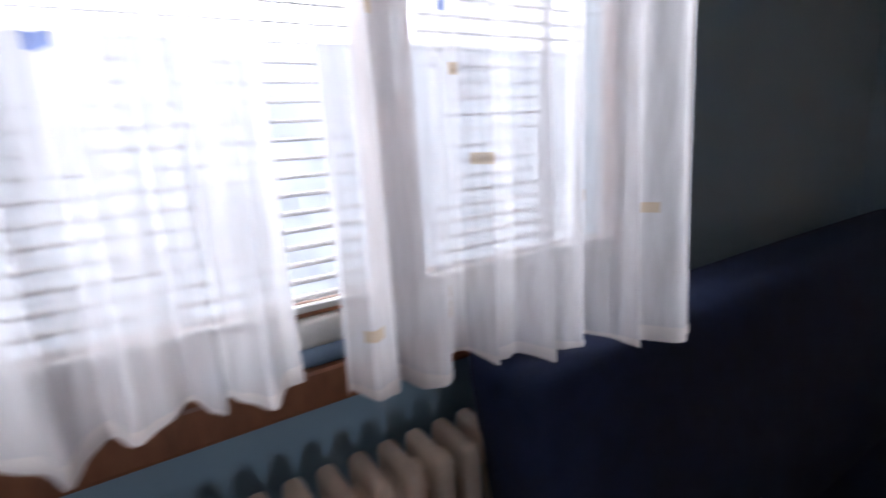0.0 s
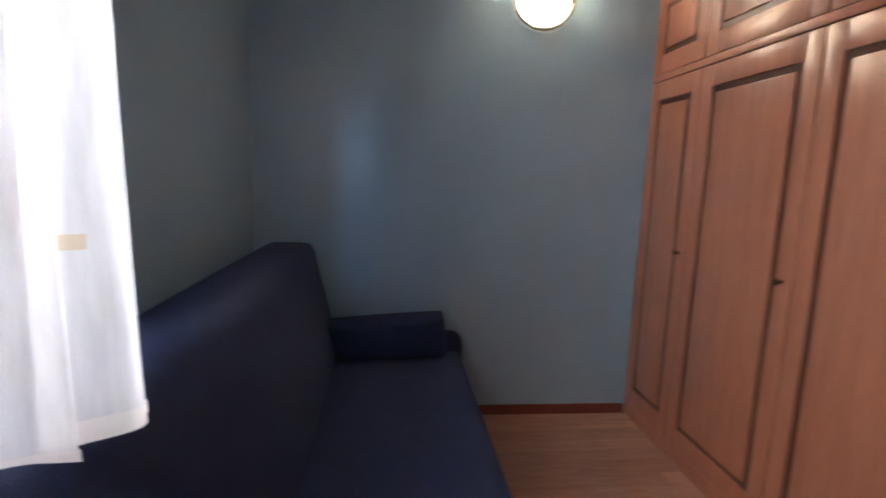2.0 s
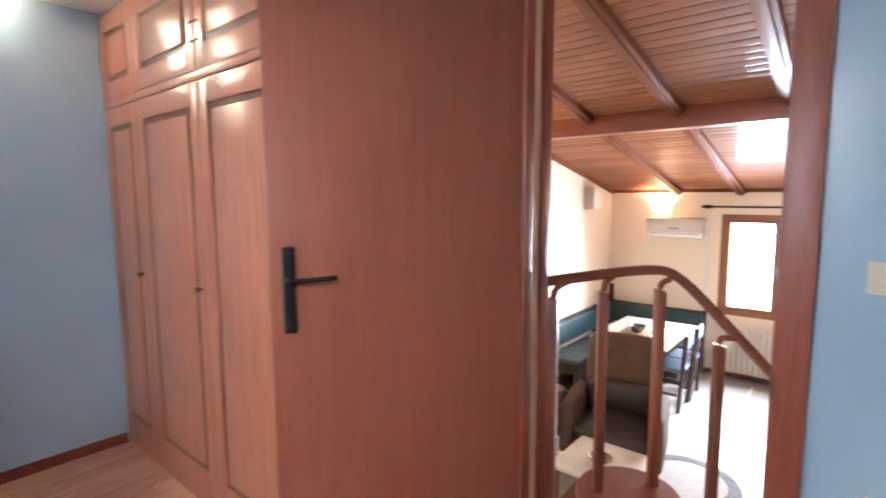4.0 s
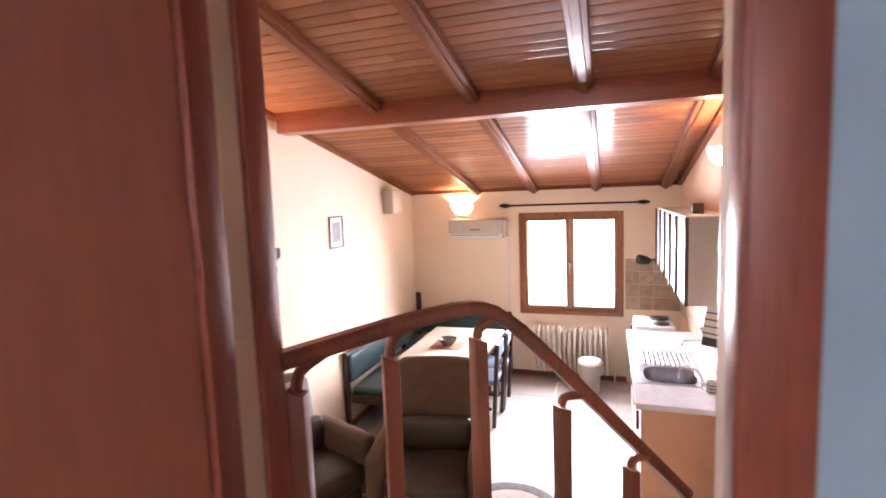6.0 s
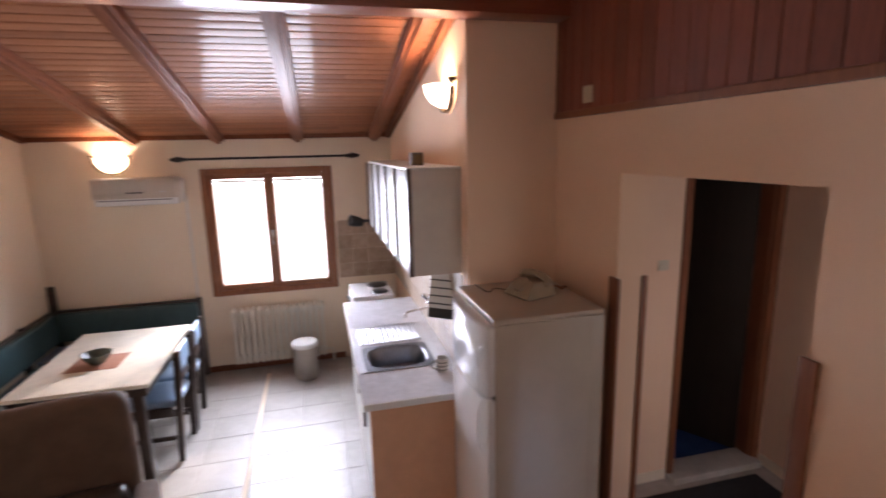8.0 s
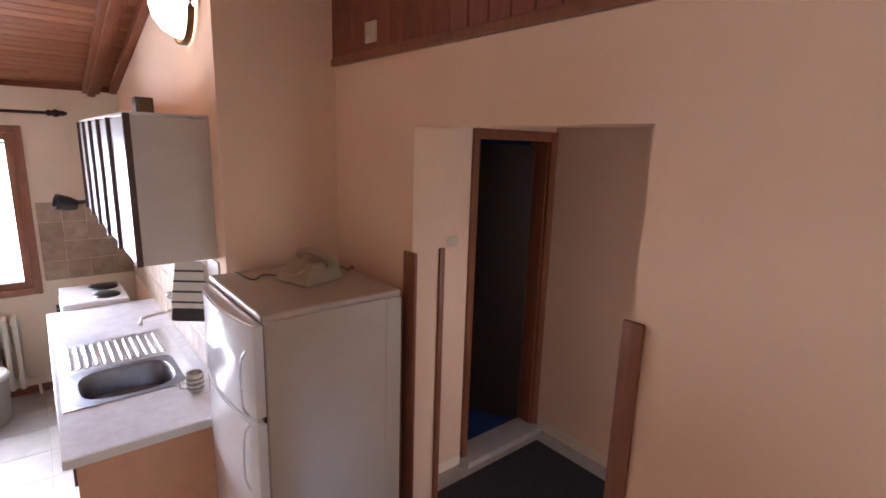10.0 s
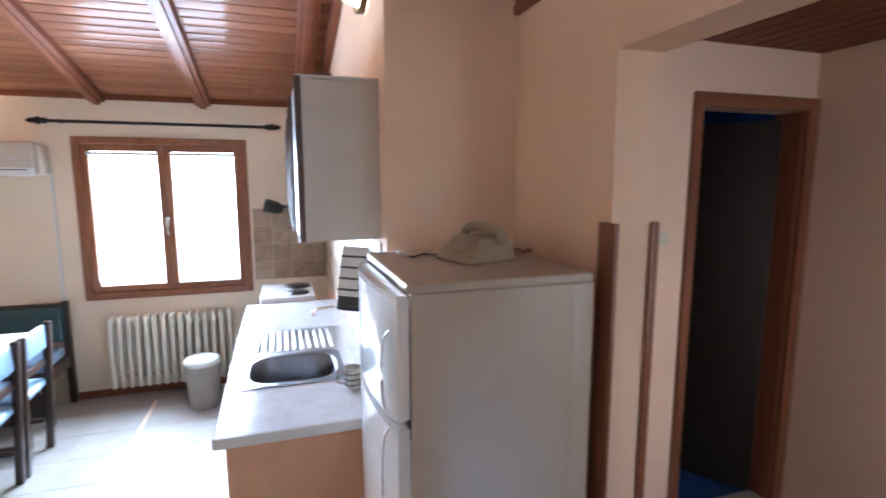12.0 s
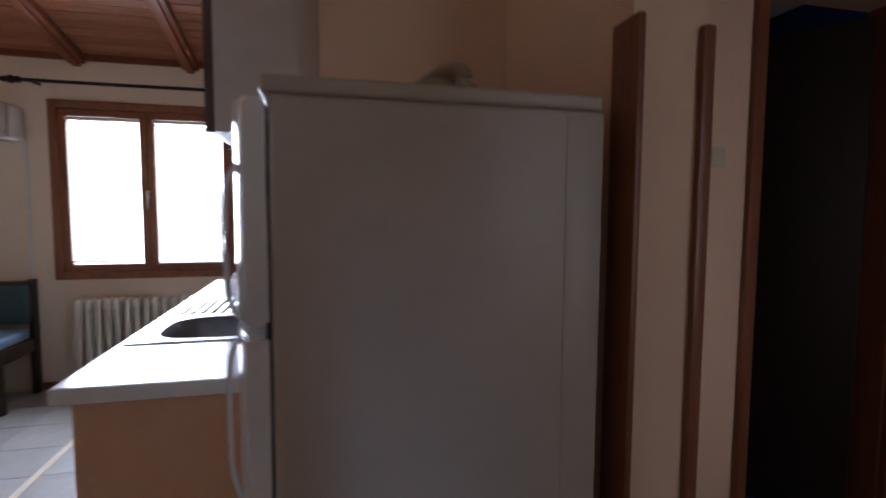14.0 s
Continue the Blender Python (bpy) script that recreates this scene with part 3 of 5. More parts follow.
landing = structure("landing", bm_box(OPEN_L - 0.05, 1.42, DOOR_N + 0.002, 0.86, UP - 0.16, UP - 0.002, 0.01), TRIMW, "red-brown wooden stair landing")
plinth_bm = bm_lathe([(0.0, 0.0), (0.185, 0.0), (0.19, 0.03), (0.19, 0.145), (0.198, 0.155), (0.2, 0.175), (0.193, 0.19), (0.0, 0.19)], (0.645, 0.875, UP - 0.002), 40)
solo("newel_plinth", plinth_bm, RAILW, "round-topped red wooden plinth on the landing", "plinth", (0.645, 0.875, UP))
stair = thing("staircase", "short winding wooden staircase with red-brown treads", "staircase", (1.6, 1.6, 0))
for i in range(4):
    z = UP - (i + 1) * UP / 5
    m = pose(1.15 + 0.145 * i, 0.99 + 0.215 * i, 0, 0, 0, 54)
    part("tread", moved(bm_box(-0.14, 0.15, -0.36, 0.36, z - 0.04, z, 0.008), m), TRIMW, stair)
    part("riser", moved(bm_box(0.12, 0.14, -0.35, 0.35, max(0.0, z - UP / 5), z - 0.04), m), TRIMW, stair)
for s in (-0.37, 0.36):
    st = bmesh.new()
    prof = [(-0.14, UP - 0.16), (-0.14, UP - 0.42), (0.62, 0.0), (0.98, 0.0), (0.98, 0.05)]
    a = [st.verts.new((u, s, z)) for u, z in prof]
    b = [st.verts.new((u, s + 0.02, z)) for u, z in prof]
    st.faces.new(a[::-1])
    st.faces.new(b)
    for k in range(len(prof)):
        st.faces.new((a[k], a[(k + 1) % 5], b[(k + 1) % 5], b[k]))
    bmesh.ops.recalc_face_normals(st, faces=st.faces[:])
    part("stringer", moved(st, pose(1.15, 0.99, 0, 0, 0, 56)), TRIMW, stair, smooth=False)

railing = thing("stair_railing", "curved red-brown wooden stair railing with square posts", "railing", (0.6, 0.85, UP))
rail_pts = [(0.425, 0.59, 1.965), (0.48, 0.70, 1.970), (0.545, 0.81, 1.977), (0.615, 0.905, 1.984), (0.69, 0.985, 1.986), (0.735, 1.022, 1.968), (0.79, 1.068, 1.914),
            (0.86, 1.125, 1.824), (0.94, 1.195, 1.715), (1.03, 1.283, 1.587), (1.12, 1.378, 1.455), (1.24, 1.51, 1.28)]
rail_path = smooth_path(rail_pts, 2)
sec = [(-0.014, -0.017), (0.014, -0.017), (0.018, -0.010), (0.018, 0.009), (0.012, 0.017), (-0.012, 0.017), (-0.018, 0.009), (-0.018, -0.010)]
part("handrail", bm_tube(rail_path, sec), RAILW, railing)
for k in (4, 7, 10, 12, 15):
    a, b = rail_path[k], rail_path[k + 1]
    d = (b - a).normalized() * 0.004
    part("joint_band", bm_tube([a - d, a + d], [(p * 1.07, q * 1.07) for p, q in sec]), RAILW, railing)

# posts with slanted tops; a bent neck carries the rail a little further along
for x, y, low, top, turn, ahead in ((0.439, 0.618, UP, 1.905, 15, (0.03, 0.05, 1.958)), (0.546, 0.812, UP + 0.186, 1.915, 35, (0.025, 0.035, 1.968)),
                                    (0.700, 0.990, UP + 0.186, 1.915, 45, (0.03, 0.025, 1.950)), (0.886, 1.135, 0.72, 1.700, 45, (0.045, 0.045, 1.705)),
                                    (1.065, 1.305, 0.35, 1.46, 45, (0.045, 0.05, 1.462))):
    bm = bm_box(-0.018, 0.018, -0.018, 0.018, low - 0.005, top, 0.004)
    for v in bm.verts:
        if v.co.z > top - 0.03:
            v.co.z -= 0.35 * (v.co.x + 0.021)
    part("post", moved(bm, pose(x, y, 0, 0, 0, turn)), RAILW, railing)
    zr = ahead[2]
    neck = [(x, y, top - 0.02), (x, y, top + 0.004), (x + 0.2 * ahead[0], y + 0.2 * ahead[1], top + 0.6 * max(zr - top, 0.03)), (x + ahead[0], y + ahead[1], max(zr, top + 0.012))]
    part("post_neck", bm_tube(smooth_path(neck, 4), ring(0.012, 8)), RAILW, railing)


# ---------------------------------------------------------------- wall lamps
def wall_lamp(at, face, watts, group="wall lamps"):
    """An uplighter: a half bowl of opal glass on a bronze back plate; face: degrees of the way out of the wall."""
    lamp = thing("wall_lamp", "lit half-round opal glass wall lamp with a dark bronze rim", "wall lamp", at, group)
    m = pose(*at, 0, 0, face - 90)
    prof = [(0.004, -0.112), (0.045, -0.105), (0.09, -0.08), (0.122, -0.035), (0.133, 0.015), (0.127, 0.015), (0.116, -0.033), (0.085, -0.074), (0.045, -0.097), (0.004, -0.104)]
    part("bowl", moved(bm_lathe(prof, (0, 0.01, 0), 28, 180.0, 0.0), m), GLOWBOWL, lamp, "glowing opal glass bowl")
    part("back_plate", moved(bm_box(-0.05, 0.05, 0.0, 0.012, -0.07, 0.05, 0.004), m), LAMPW, lamp)
    band = [(0.150 * math.cos(radians(a)), 0.022, 0.008 + 0.138 * math.sin(radians(a))) for a in range(172, 369, 8)]
    part("rim", moved(bm_tube(band, [(-0.014, -0.005), (0.014, -0.005), (0.014, 0.005), (-0.014, 0.005)]), m), BRASS, lamp, "broad dark bronze rim")
    for a in (172, 368):
        end = (0.150 * math.cos(radians(a)), 0.022, 0.008 + 0.138 * math.sin(radians(a)))
        part("rim_end", moved(bm_box(end[0] - 0.012, end[0] + 0.012, 0.0, 0.046, end[2] - 0.004, end[2] + 0.016, 0.004), m), BRASS, lamp)
    p = m @ Vector((0, 0.085, -0.05))
    bulb("bulb", p, watts)
    return lamp


wall_lamp((LEFT, 2.69, 2.20), 0, 3.4)
wall_lamp((-0.765, FAR, 2.135), -90, 3)
wall_lamp((KITCHEN, 3.60, 2.50), 180, 4.5)
wall_lamp((WEST_B, -0.71, 3.075), 0, 20)


# ---------------------------------------------------------------- windows
def casement(name, x0, x1, z0, z1, yin, out, label, sash_gap=0.05, frame_w=0.055):
    """A two-sash wooden window in a wall whose inner face is at yin; out: +1 or -1, the way to the outside."""
    w = thing(name, label, "window", ((x0 + x1) / 2, yin, z0))
    tagged(w, kind="structure")
    ya, yb = sorted((yin - out * 0.018, yin + out * 0.07))
    for a, b, c, d in ((x0 - 0.0, x0 + frame_w, z0, z1), (x1 - frame_w, x1, z0, z1)):
        part("frame_post", bm_box(a, b, ya, yb, c, d, 0.006), WINW, w)
    for c, d in ((z0, z0 + frame_w), (z1 - frame_w, z1)):
        part("frame_rail", bm_box(x0 + frame_w, x1 - frame_w, ya, yb, c, d, 0.006), WINW, w)
    mid = (x0 + x1) / 2
    yc, yd = sorted((yin + out * 0.002, yin + out * 0.055))
    for a, b in ((x0 + frame_w, mid - 0.001), (mid + 0.001, x1 - frame_w)):
        sash = part("sash", bm_box(a, a + sash_gap, yc, yd, z0 + frame_w, z1 - frame_w, 0.005), WINW, w)
        part("stile", bm_box(b - sash_gap, b, yc, yd, z0 + frame_w, z1 - frame_w, 0.005), WINW, sash)
        for c, d in ((z0 + frame_w, z0 + frame_w + sash_gap), (z1 - frame_w - sash_gap, z1 - frame_w)):
            part("sash_rail", bm_box(a + sash_gap, b - sash_gap, yc, yd, c, d, 0.004), WINW, sash)
        ym = yin + out * 0.04
        pane = part("pane", bm_box(a + sash_gap - 0.004, b - sash_gap + 0.004, ym - 0.003, ym + 0.003, z0 + frame_w + sash_gap - 0.004, z1 - frame_w - sash_gap + 0.004), GLASS, sash, smooth=False)
        pane.visible_shadow = False
    hz = (z0 + z1) / 2 - 0.02
    yh = yin - out * 0.02
    handle = part("handle", bm_box(mid - 0.014, mid + 0.014, min(yin, yh), max(yin, yh), hz - 0.03, hz + 0.03, 0.004), CHROME, w, "metal window handle")
    part("handle_lever", bm_box(mid - 0.009, mid + 0.009, min(yh, yh - out * 0.016), max(yh, yh - out * 0.016), hz - 0.11, hz + 0.012, 0.005), CHROME, handle)
    return w


def blind(name, x0, x1, z0, z1, y, pitch, tilt, label, group, slats):
    b = thing(name, label, "blind", ((x0 + x1) / 2, y, z0), group)
    part("head_rail", bm_box(x0 - 0.01, x1 + 0.01, y - 0.014, y + 0.014, z1 - 0.02, z1 + 0.004, 0.003), WHITE, b)
    part("bottom_rail", bm_box(x0, x1, y - 0.01, y + 0.01, z0, z0 + 0.012, 0.003), WHITE, b)
    bm = bmesh.new()
    n = 5
    w = pitch * (1.12 if abs(tilt) > 40 else 0.85)
    rows = [[bm.verts.new((x, w * (i / n - 0.5), 0.004 * (1 - (2 * i / n - 1) ** 2))) for i in range(n + 1)] for x in (x0 - (x0 + x1) / 2, (x1 - x0) / 2)]
    for i in range(n):
        bm.faces.new((rows[0][i], rows[1][i], rows[1][i + 1], rows[0][i + 1]))
    me = mesh_of("slat", bm, slats)
    k = int((z1 - 0.02 - z0 - 0.02) / pitch)
    for i in range(k):
        piece("slat", me, b, ((x0 + x1) / 2, y, z0 + 0.025 + i * pitch), (radians(tilt + random.uniform(-2, 2)), radians(random.uniform(-0.15, 0.15)), 0))
    for x in (x0 + 0.08, x1 - 0.08):
        part("ladder_cord", bm_tube([(x, y - 0.012, z0), (x, y - 0.012, z1)], ring(0.0012, 5)), WHITE, b)
    return b


window_1 = casement("window_1", -0.05, 1.16, 0.785, 2.03, FAR, 1, "brown wooden two-sash window with closed blinds")
for a, b in ((0.058, 0.502), (0.607, 1.053)):
    blind("window_blind", a, b, 0.905 if a < 0.5 else 0.886, 1.915, FAR - 0.006, 0.02, 62, "white closed venetian blind in a wooden window", "blinds of the living room window", SLAT_W)
window_2 = casement("window_2", *BW, SOUTH_B, -1, "white-lit wooden two-sash bedroom window", frame_w=0.05)
for a, b in ((-0.125, 0.455), (0.555, 1.135)):
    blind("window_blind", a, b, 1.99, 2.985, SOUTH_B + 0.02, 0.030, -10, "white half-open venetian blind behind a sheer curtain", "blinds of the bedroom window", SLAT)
structure("window_sill", bm_box(-0.27, 1.28, SOUTH_B - 0.1, SOUTH_B + 0.06, 1.82, 1.895, 0.008), WINW, "red-brown wooden window sill")
structure("backdrop", bm_box(-14.0, 16.0, FAR + 12.0, FAR + 12.1, -3.0, 5.0), OUTSIDE_N, "bright overcast distance outside the window")
structure("backdrop_south", bm_box(-2.5, 4.0, SOUTH_B - 1.8, SOUTH_B - 1.78, 0.6, 4.6), OUTSIDE, "bright overcast distance outside the window")

rod = thing("curtain_rod", "black iron curtain rod with turned ends", "curtain rod", (0.6, 5.82, 2.12))
part("pole", bm_tube([(-0.14, 5.82, 2.125), (1.31, 5.82, 2.125)], ring(0.0115, 10)), IRON, rod)
for x, s in ((-0.14, -1), (1.31, 1)):
    fin = bm_lathe([(0.009, 0), (0.017, 0.008), (0.012, 0.02), (0.02, 0.038), (0.012, 0.056), (0.014, 0.066), (0.005, 0.085), (0.0, 0.086)], (0, 0, 0), 14)
    fin.transform(Matrix.Scale(1.45, 4))
    part("finial", moved(fin, pose(x, 5.82, 2.125, 0, 90 * s, 0)), IRON, rod)
    part("bracket", bm_box(x - s * 0.05 - 0.008, x - s * 0.05 + 0.008, 5.81, FAR, 2.117, 2.133, 0.003), IRON, rod)


# ---------------------------------------------------------------- radiators
def radiator(x0, n, z0, z1, yc, depth, label, paint, step=0.06):
    r = thing("radiator", label, "radiator", (x0 + n * step / 2, yc, z0))
    h = z1 - z0
    bm = bmesh.new()
    for s in (-1, 1):
        bm = join(bm, bm_box(-0.017, 0.017, s * depth * 0.32 - 0.022, s * depth * 0.32 + 0.022, 0.03, h - 0.03, 0.012, 2))
    bm = join(bm, bm_box(-step * 0.49, step * 0.49, -0.03, 0.03, 0.03, 0.085, 0.02, 2))
    bm = join(bm, bm_box(-step * 0.49, step * 0.49, -0.03, 0.03, h - 0.085, h - 0.03, 0.02, 2))
    bm = join(bm, bm_box(-0.019, 0.019, -depth / 2, depth / 2, h - 0.075, h, 0.018, 3))
    bm = join(bm, bm_box(-0.019, 0.019, -depth / 2, depth / 2, 0.0, 0.075, 0.018, 3))
    me = mesh_of("section", bm, paint)
    for i in range(n):
        piece("section", me, r, (x0 + (i + 0.5) * step, yc, z0))
    part("pipe", bm_tube([(x0 + n * step, yc, z0 + 0.05), (x0 + n * step + 0.06, yc, z0 + 0.05), (x0 + n * step + 0.065, yc, z0 - 0.085)], ring(0.011, 10)), paint, r)
    return r


radiator(0.10, 15, 0.10, 0.66, FAR - 0.085, 0.13, "cream cast-iron ribbed radiator under the window", RAD)
radiator(0.225, 16, UP + 0.14, UP + 0.80, SOUTH_B + 0.13, 0.13, "cast-iron ribbed radiator, warm-lit in its colour, under the bedroom window", RAD_B)


# ---------------------------------------------------------------- air conditioner
ac = thing("air_conditioner", "wall-mounted air conditioner with a beige upper case and white lower panel", "air conditioner", (-0.62, FAR, 1.73))
part("body", bm_box(-0.90, -0.215, FAR - 0.19, FAR, 1.79, 1.975, 0.018, 3), CABSIDE, ac)
part("end_cover", bm_box(-0.215, -0.187, FAR - 0.175, FAR - 0.003, 1.745, 1.955, 0.012, 3), CABSIDE, ac)
part("front_panel", bm_box(-0.89, -0.225, FAR - 0.202, FAR - 0.19, 1.845, 1.965, 0.005), CABSIDE, ac)
part("outlet_panel", bm_box(-0.885, -0.222, FAR - 0.185, FAR - 0.02, 1.733, 1.842, 0.014, 3), SHINY, ac, "white lower outlet panel")
part("louver_slot", bm_box(-0.86, -0.26, FAR - 0.188, FAR - 0.184, 1.776, 1.783, 0.001), MARK, ac, "dark outlet slot")
part("badge", bm_box(-0.62, -0.49, FAR - 0.206, FAR - 0.2, 1.84, 1.852, 0.001), MARK, ac, "small dark badge")
part("display", bm_box(-0.35, -0.31, FAR - 0.206, FAR - 0.2, 1.846, 1.856, 0.001), STEEL, ac)
part("conduit", bm_box(-0.20, -0.18, FAR - 0.014, FAR - 0.001, 0.75, 1.80, 0.003), WHITE, ac, "white cable duct")


# ---------------------------------------------------------------- wall pictures
def framed(name, y0, y1, z0, z1, x, mat, label, w=0.014):
    f = thing(name, label, "picture", (x, (y0 + y1) / 2, z0))
    part("mount", bm_box(x + 0.002, x + 0.008, y0 + w, y1 - w, z0 + w, z1 - w), WHITE, f, "white picture mount", smooth=False)
    part("print", bm_box(x + 0.008, x + 0.011, y0 + 0.045, y1 - 0.045, z0 + 0.055, z1 - 0.055), mat, f, smooth=False)
    for a, b, c, d in ((y0, y1, z0, z0 + w), (y0, y1, z1 - w, z1), (y0, y0 + w, z0 + w, z1 - w), (y1 - w, y1, z0 + w, z1 - w)):
        part("frame_side", bm_box(x, x + 0.018, a, b, c, d, 0.003), BLACKW, f)
    return f


framed("picture_frame", 3.86, 4.10, 1.815, 2.115, LEFT, GREYPH, "small dark-framed grey picture on the wall")
jig = thing("photo_collage", "dark photo collage of overlapping square tiles", "wall decoration", (LEFT, 2.97, 1.75))
for dy, dz, s, a in ((0.06, 0.27, 0.075, 5), (0.14, 0.25, 0.07, 0), (0.10, 0.12, 0.08, -4), (0.19, 0.15, 0.075, 8), (0.26, 0.15, 0.05, 0), (0.20, 0.05, 0.065, 12), (0.08, 0.18, 0.05, 0)):
    part("photo", moved(bm_box(0.0, 0.008 + 0.003 * (a % 3), -s / 1.2, s / 1.2, -s / 1.2, s / 1.2, 0.003), pose(LEFT, 2.82 + dy, 1.72 + dz, a, 0, 0)), PHOTO, jig, smooth=False)
jig2 = thing("photo_collage", "dark photo collage of tilted rectangular tiles", "wall decoration", (LEFT, 2.46, 1.63))
for dy, dz, w, h, a in ((0.08, 0.24, 0.16, 0.09, 38), (0.20, 0.24, 0.09, 0.07, 35), (0.17, 0.15, 0.08, 0.13, 32), (0.16, 0.07, 0.12, 0.09, 38)):
    part("photo", moved(bm_box(0.0, 0.009, -w / 2, w / 2, -h / 2, h / 2, 0.003), pose(LEFT, 2.30 + dy, 1.64 + dz, a, 0, 0)), PHOTO, jig2, smooth=False)
ventbox = thing("wall_box", "small pale square box fixed high on the wall", "wall box", (LEFT, 5.22, 2.09))
# side in darker beige for its shade, front in white for the window light
part("case", bm_box(LEFT, LEFT + 0.12, 5.05, 5.30, 2.09, 2.36, 0.006), CABSIDE, ventbox)
part("cover", bm_box(LEFT + 0.12, LEFT + 0.13, 5.06, 5.29, 2.10, 2.35, 0.004), WHITE, ventbox, "front cover in white for its lit face")


# ---------------------------------------------------------------- corner bench, table, chairs
def bench(name, along, a0, a1, base, label, back_end=None):
    """A padded bench: along 'x' on the far wall or 'y' on the west wall."""
    def bx(u0, u1, d0, d1, z0, z1, bev, cushion=0.0):
        if along == "x":
            args = (u0, u1, FAR - d1, FAR - d0, z0, z1)
        else:
            args = (LEFT + d0, LEFT + d1, u0, u1, z0, z1)
        return bm_cushion(*args, puff=cushion, bevel=bev) if cushion else bm_box(*args, bev)
    b = thing(name, label, "bench", base, "corner bench units")
    e1 = a1 if back_end is None else back_end
    part("seat_cushion", bx(a0 + 0.02, a1 - 0.02, 0.10, 0.48, 0.40, 0.47, 0.02, 0.012), SEATB if along == "x" else TEAL, b)
    part("seat_frame", bx(a0, a1, 0.09, 0.47, 0.31, 0.40, 0.006), BLACKW, b)
    part("backrest", bx(a0 + 0.035, e1 - 0.035, 0.03, 0.09, 0.50, 0.765, 0.018, 0.01), TEAL, b, "teal padded backrest")
    part("back_rail", bx(a0, e1, 0.02, 0.06, 0.765, 0.79, 0.006), BLACKW, b)
    part("box_front", bx(a0 + 0.03, a1 - 0.03, 0.42, 0.44, 0.05, 0.31, 0.004), BLACKW, b)
    for u in (a0 + 0.0, a1 - 0.045):
        part("back_post", bx(u, u + 0.045, 0.01, 0.055, 0.0, 0.80, 0.006), BLACKW, b)
        part("front_leg", bx(u, u + 0.045, 0.425, 0.47, 0.0, 0.31, 0.006), BLACKW, b)
    return b


bench("corner_bench", "x", -1.42, -0.16, (-0.8, FAR - 0.25, 0), "teal padded bench with a dark wooden frame along the window wall")
bench("corner_bench", "y", 3.95, 5.42, (LEFT + 0.25, 4.7, 0), "teal padded bench with a dark wooden frame along the side wall", 5.865)
bottle = thing("ornament", "small dark framed ornament on the bench ledge", "ornament", (-1.38, FAR - 0.09, 0.79))
part("body", bm_box(-1.41, -1.345, FAR - 0.10, FAR - 0.075, 0.79, 1.03, 0.006), BLACKW, bottle)
part("inset", bm_box(-1.395, -1.36, FAR - 0.104, FAR - 0.10, 0.83, 0.99, 0.002), PHOTO, bottle)

table = thing("dining_table", "cream-topped dining table with dark wooden legs", "table", (-0.5, 4.67, 0))
part("tabletop", bm_box(-0.92, -0.115, 4.09, 5.25, 0.722, 0.75, 0.006), TABLE, table)
part("top_edge", bm_box(-0.90, -0.135, 4.11, 5.23, 0.66, 0.722, 0.004), BLACKW, table)
for x in (-0.86, -0.20):
    for y in (4.16, 5.17):
        part("leg", bm_box(x - 0.03, x + 0.03, y - 0.03, y + 0.03, 0, 0.66, 0.006), BLACKW, table)
bowl = thing("bowl", "dark glazed bowl on a woven mat on the table", "bowl", (-0.56, 4.55, 0.75))
part("vessel", bm_lathe([(0.0, 0.004), (0.045, 0.004), (0.085, 0.05), (0.095, 0.075), (0.088, 0.075), (0.075, 0.045), (0.04, 0.014), (0.0, 0.012)], (-0.56, 4.55, 0.752), 28), POT, bowl)
part("mat", bm_box(-0.72, -0.40, 4.42, 4.70, 0.7502, 0.754, 0.001), PINKBAG, bowl, "reddish-brown woven mat")

chair = thing("dining_chair", "black wooden dining chair with a pale blue padded seat", "chair", (-0.23, 4.58, 0), "chairs at the dining table")
for dy in (-0.18, 0.18):
    bm = bm_box(-0.085, -0.045, 4.58 + dy - 0.02, 4.58 + dy + 0.02, 0, 0.83, 0.006)
    for v in bm.verts:
        v.co.x += 0.05 * max(0, (v.co.z - 0.42)) / 0.4
    part("back_leg", bm, BLACKW, chair)
    part("front_leg", bm_box(-0.425, -0.39, 4.58 + dy - 0.0175, 4.58 + dy + 0.0175, 0, 0.42, 0.005), BLACKW, chair)
    part("side_stretcher", bm_box(-0.39, -0.085, 4.58 + dy - 0.01, 4.58 + dy + 0.01, 0.17, 0.20, 0.004), BLACKW, chair)
    part("side_rail", bm_box(-0.39, -0.085, 4.58 + dy - 0.012, 4.58 + dy + 0.012, 0.36, 0.42, 0.004), BLACKW, chair)
part("seat", bm_cushion(-0.43, -0.05, 4.40, 4.76, 0.42, 0.47, 0.012, 0.018), SEATB, chair, "pale blue vinyl seat pad")
part("back_pad", bm_cushion(-0.045, -0.02, 4.42, 4.74, 0.67, 0.815, 0.008, 0.01), SEATB, chair, "pale blue vinyl back pad")
part("back_slat", bm_box(-0.055, -0.035, 4.42, 4.74, 0.56, 0.60, 0.004), BLACKW, chair)
part("front_stretcher", bm_box(-0.415, -0.40, 4.42, 4.74, 0.24, 0.265, 0.004), BLACKW, chair)
copy_thing(chair, pose(-0.23, 4.99, 0, 0, 0, 2))


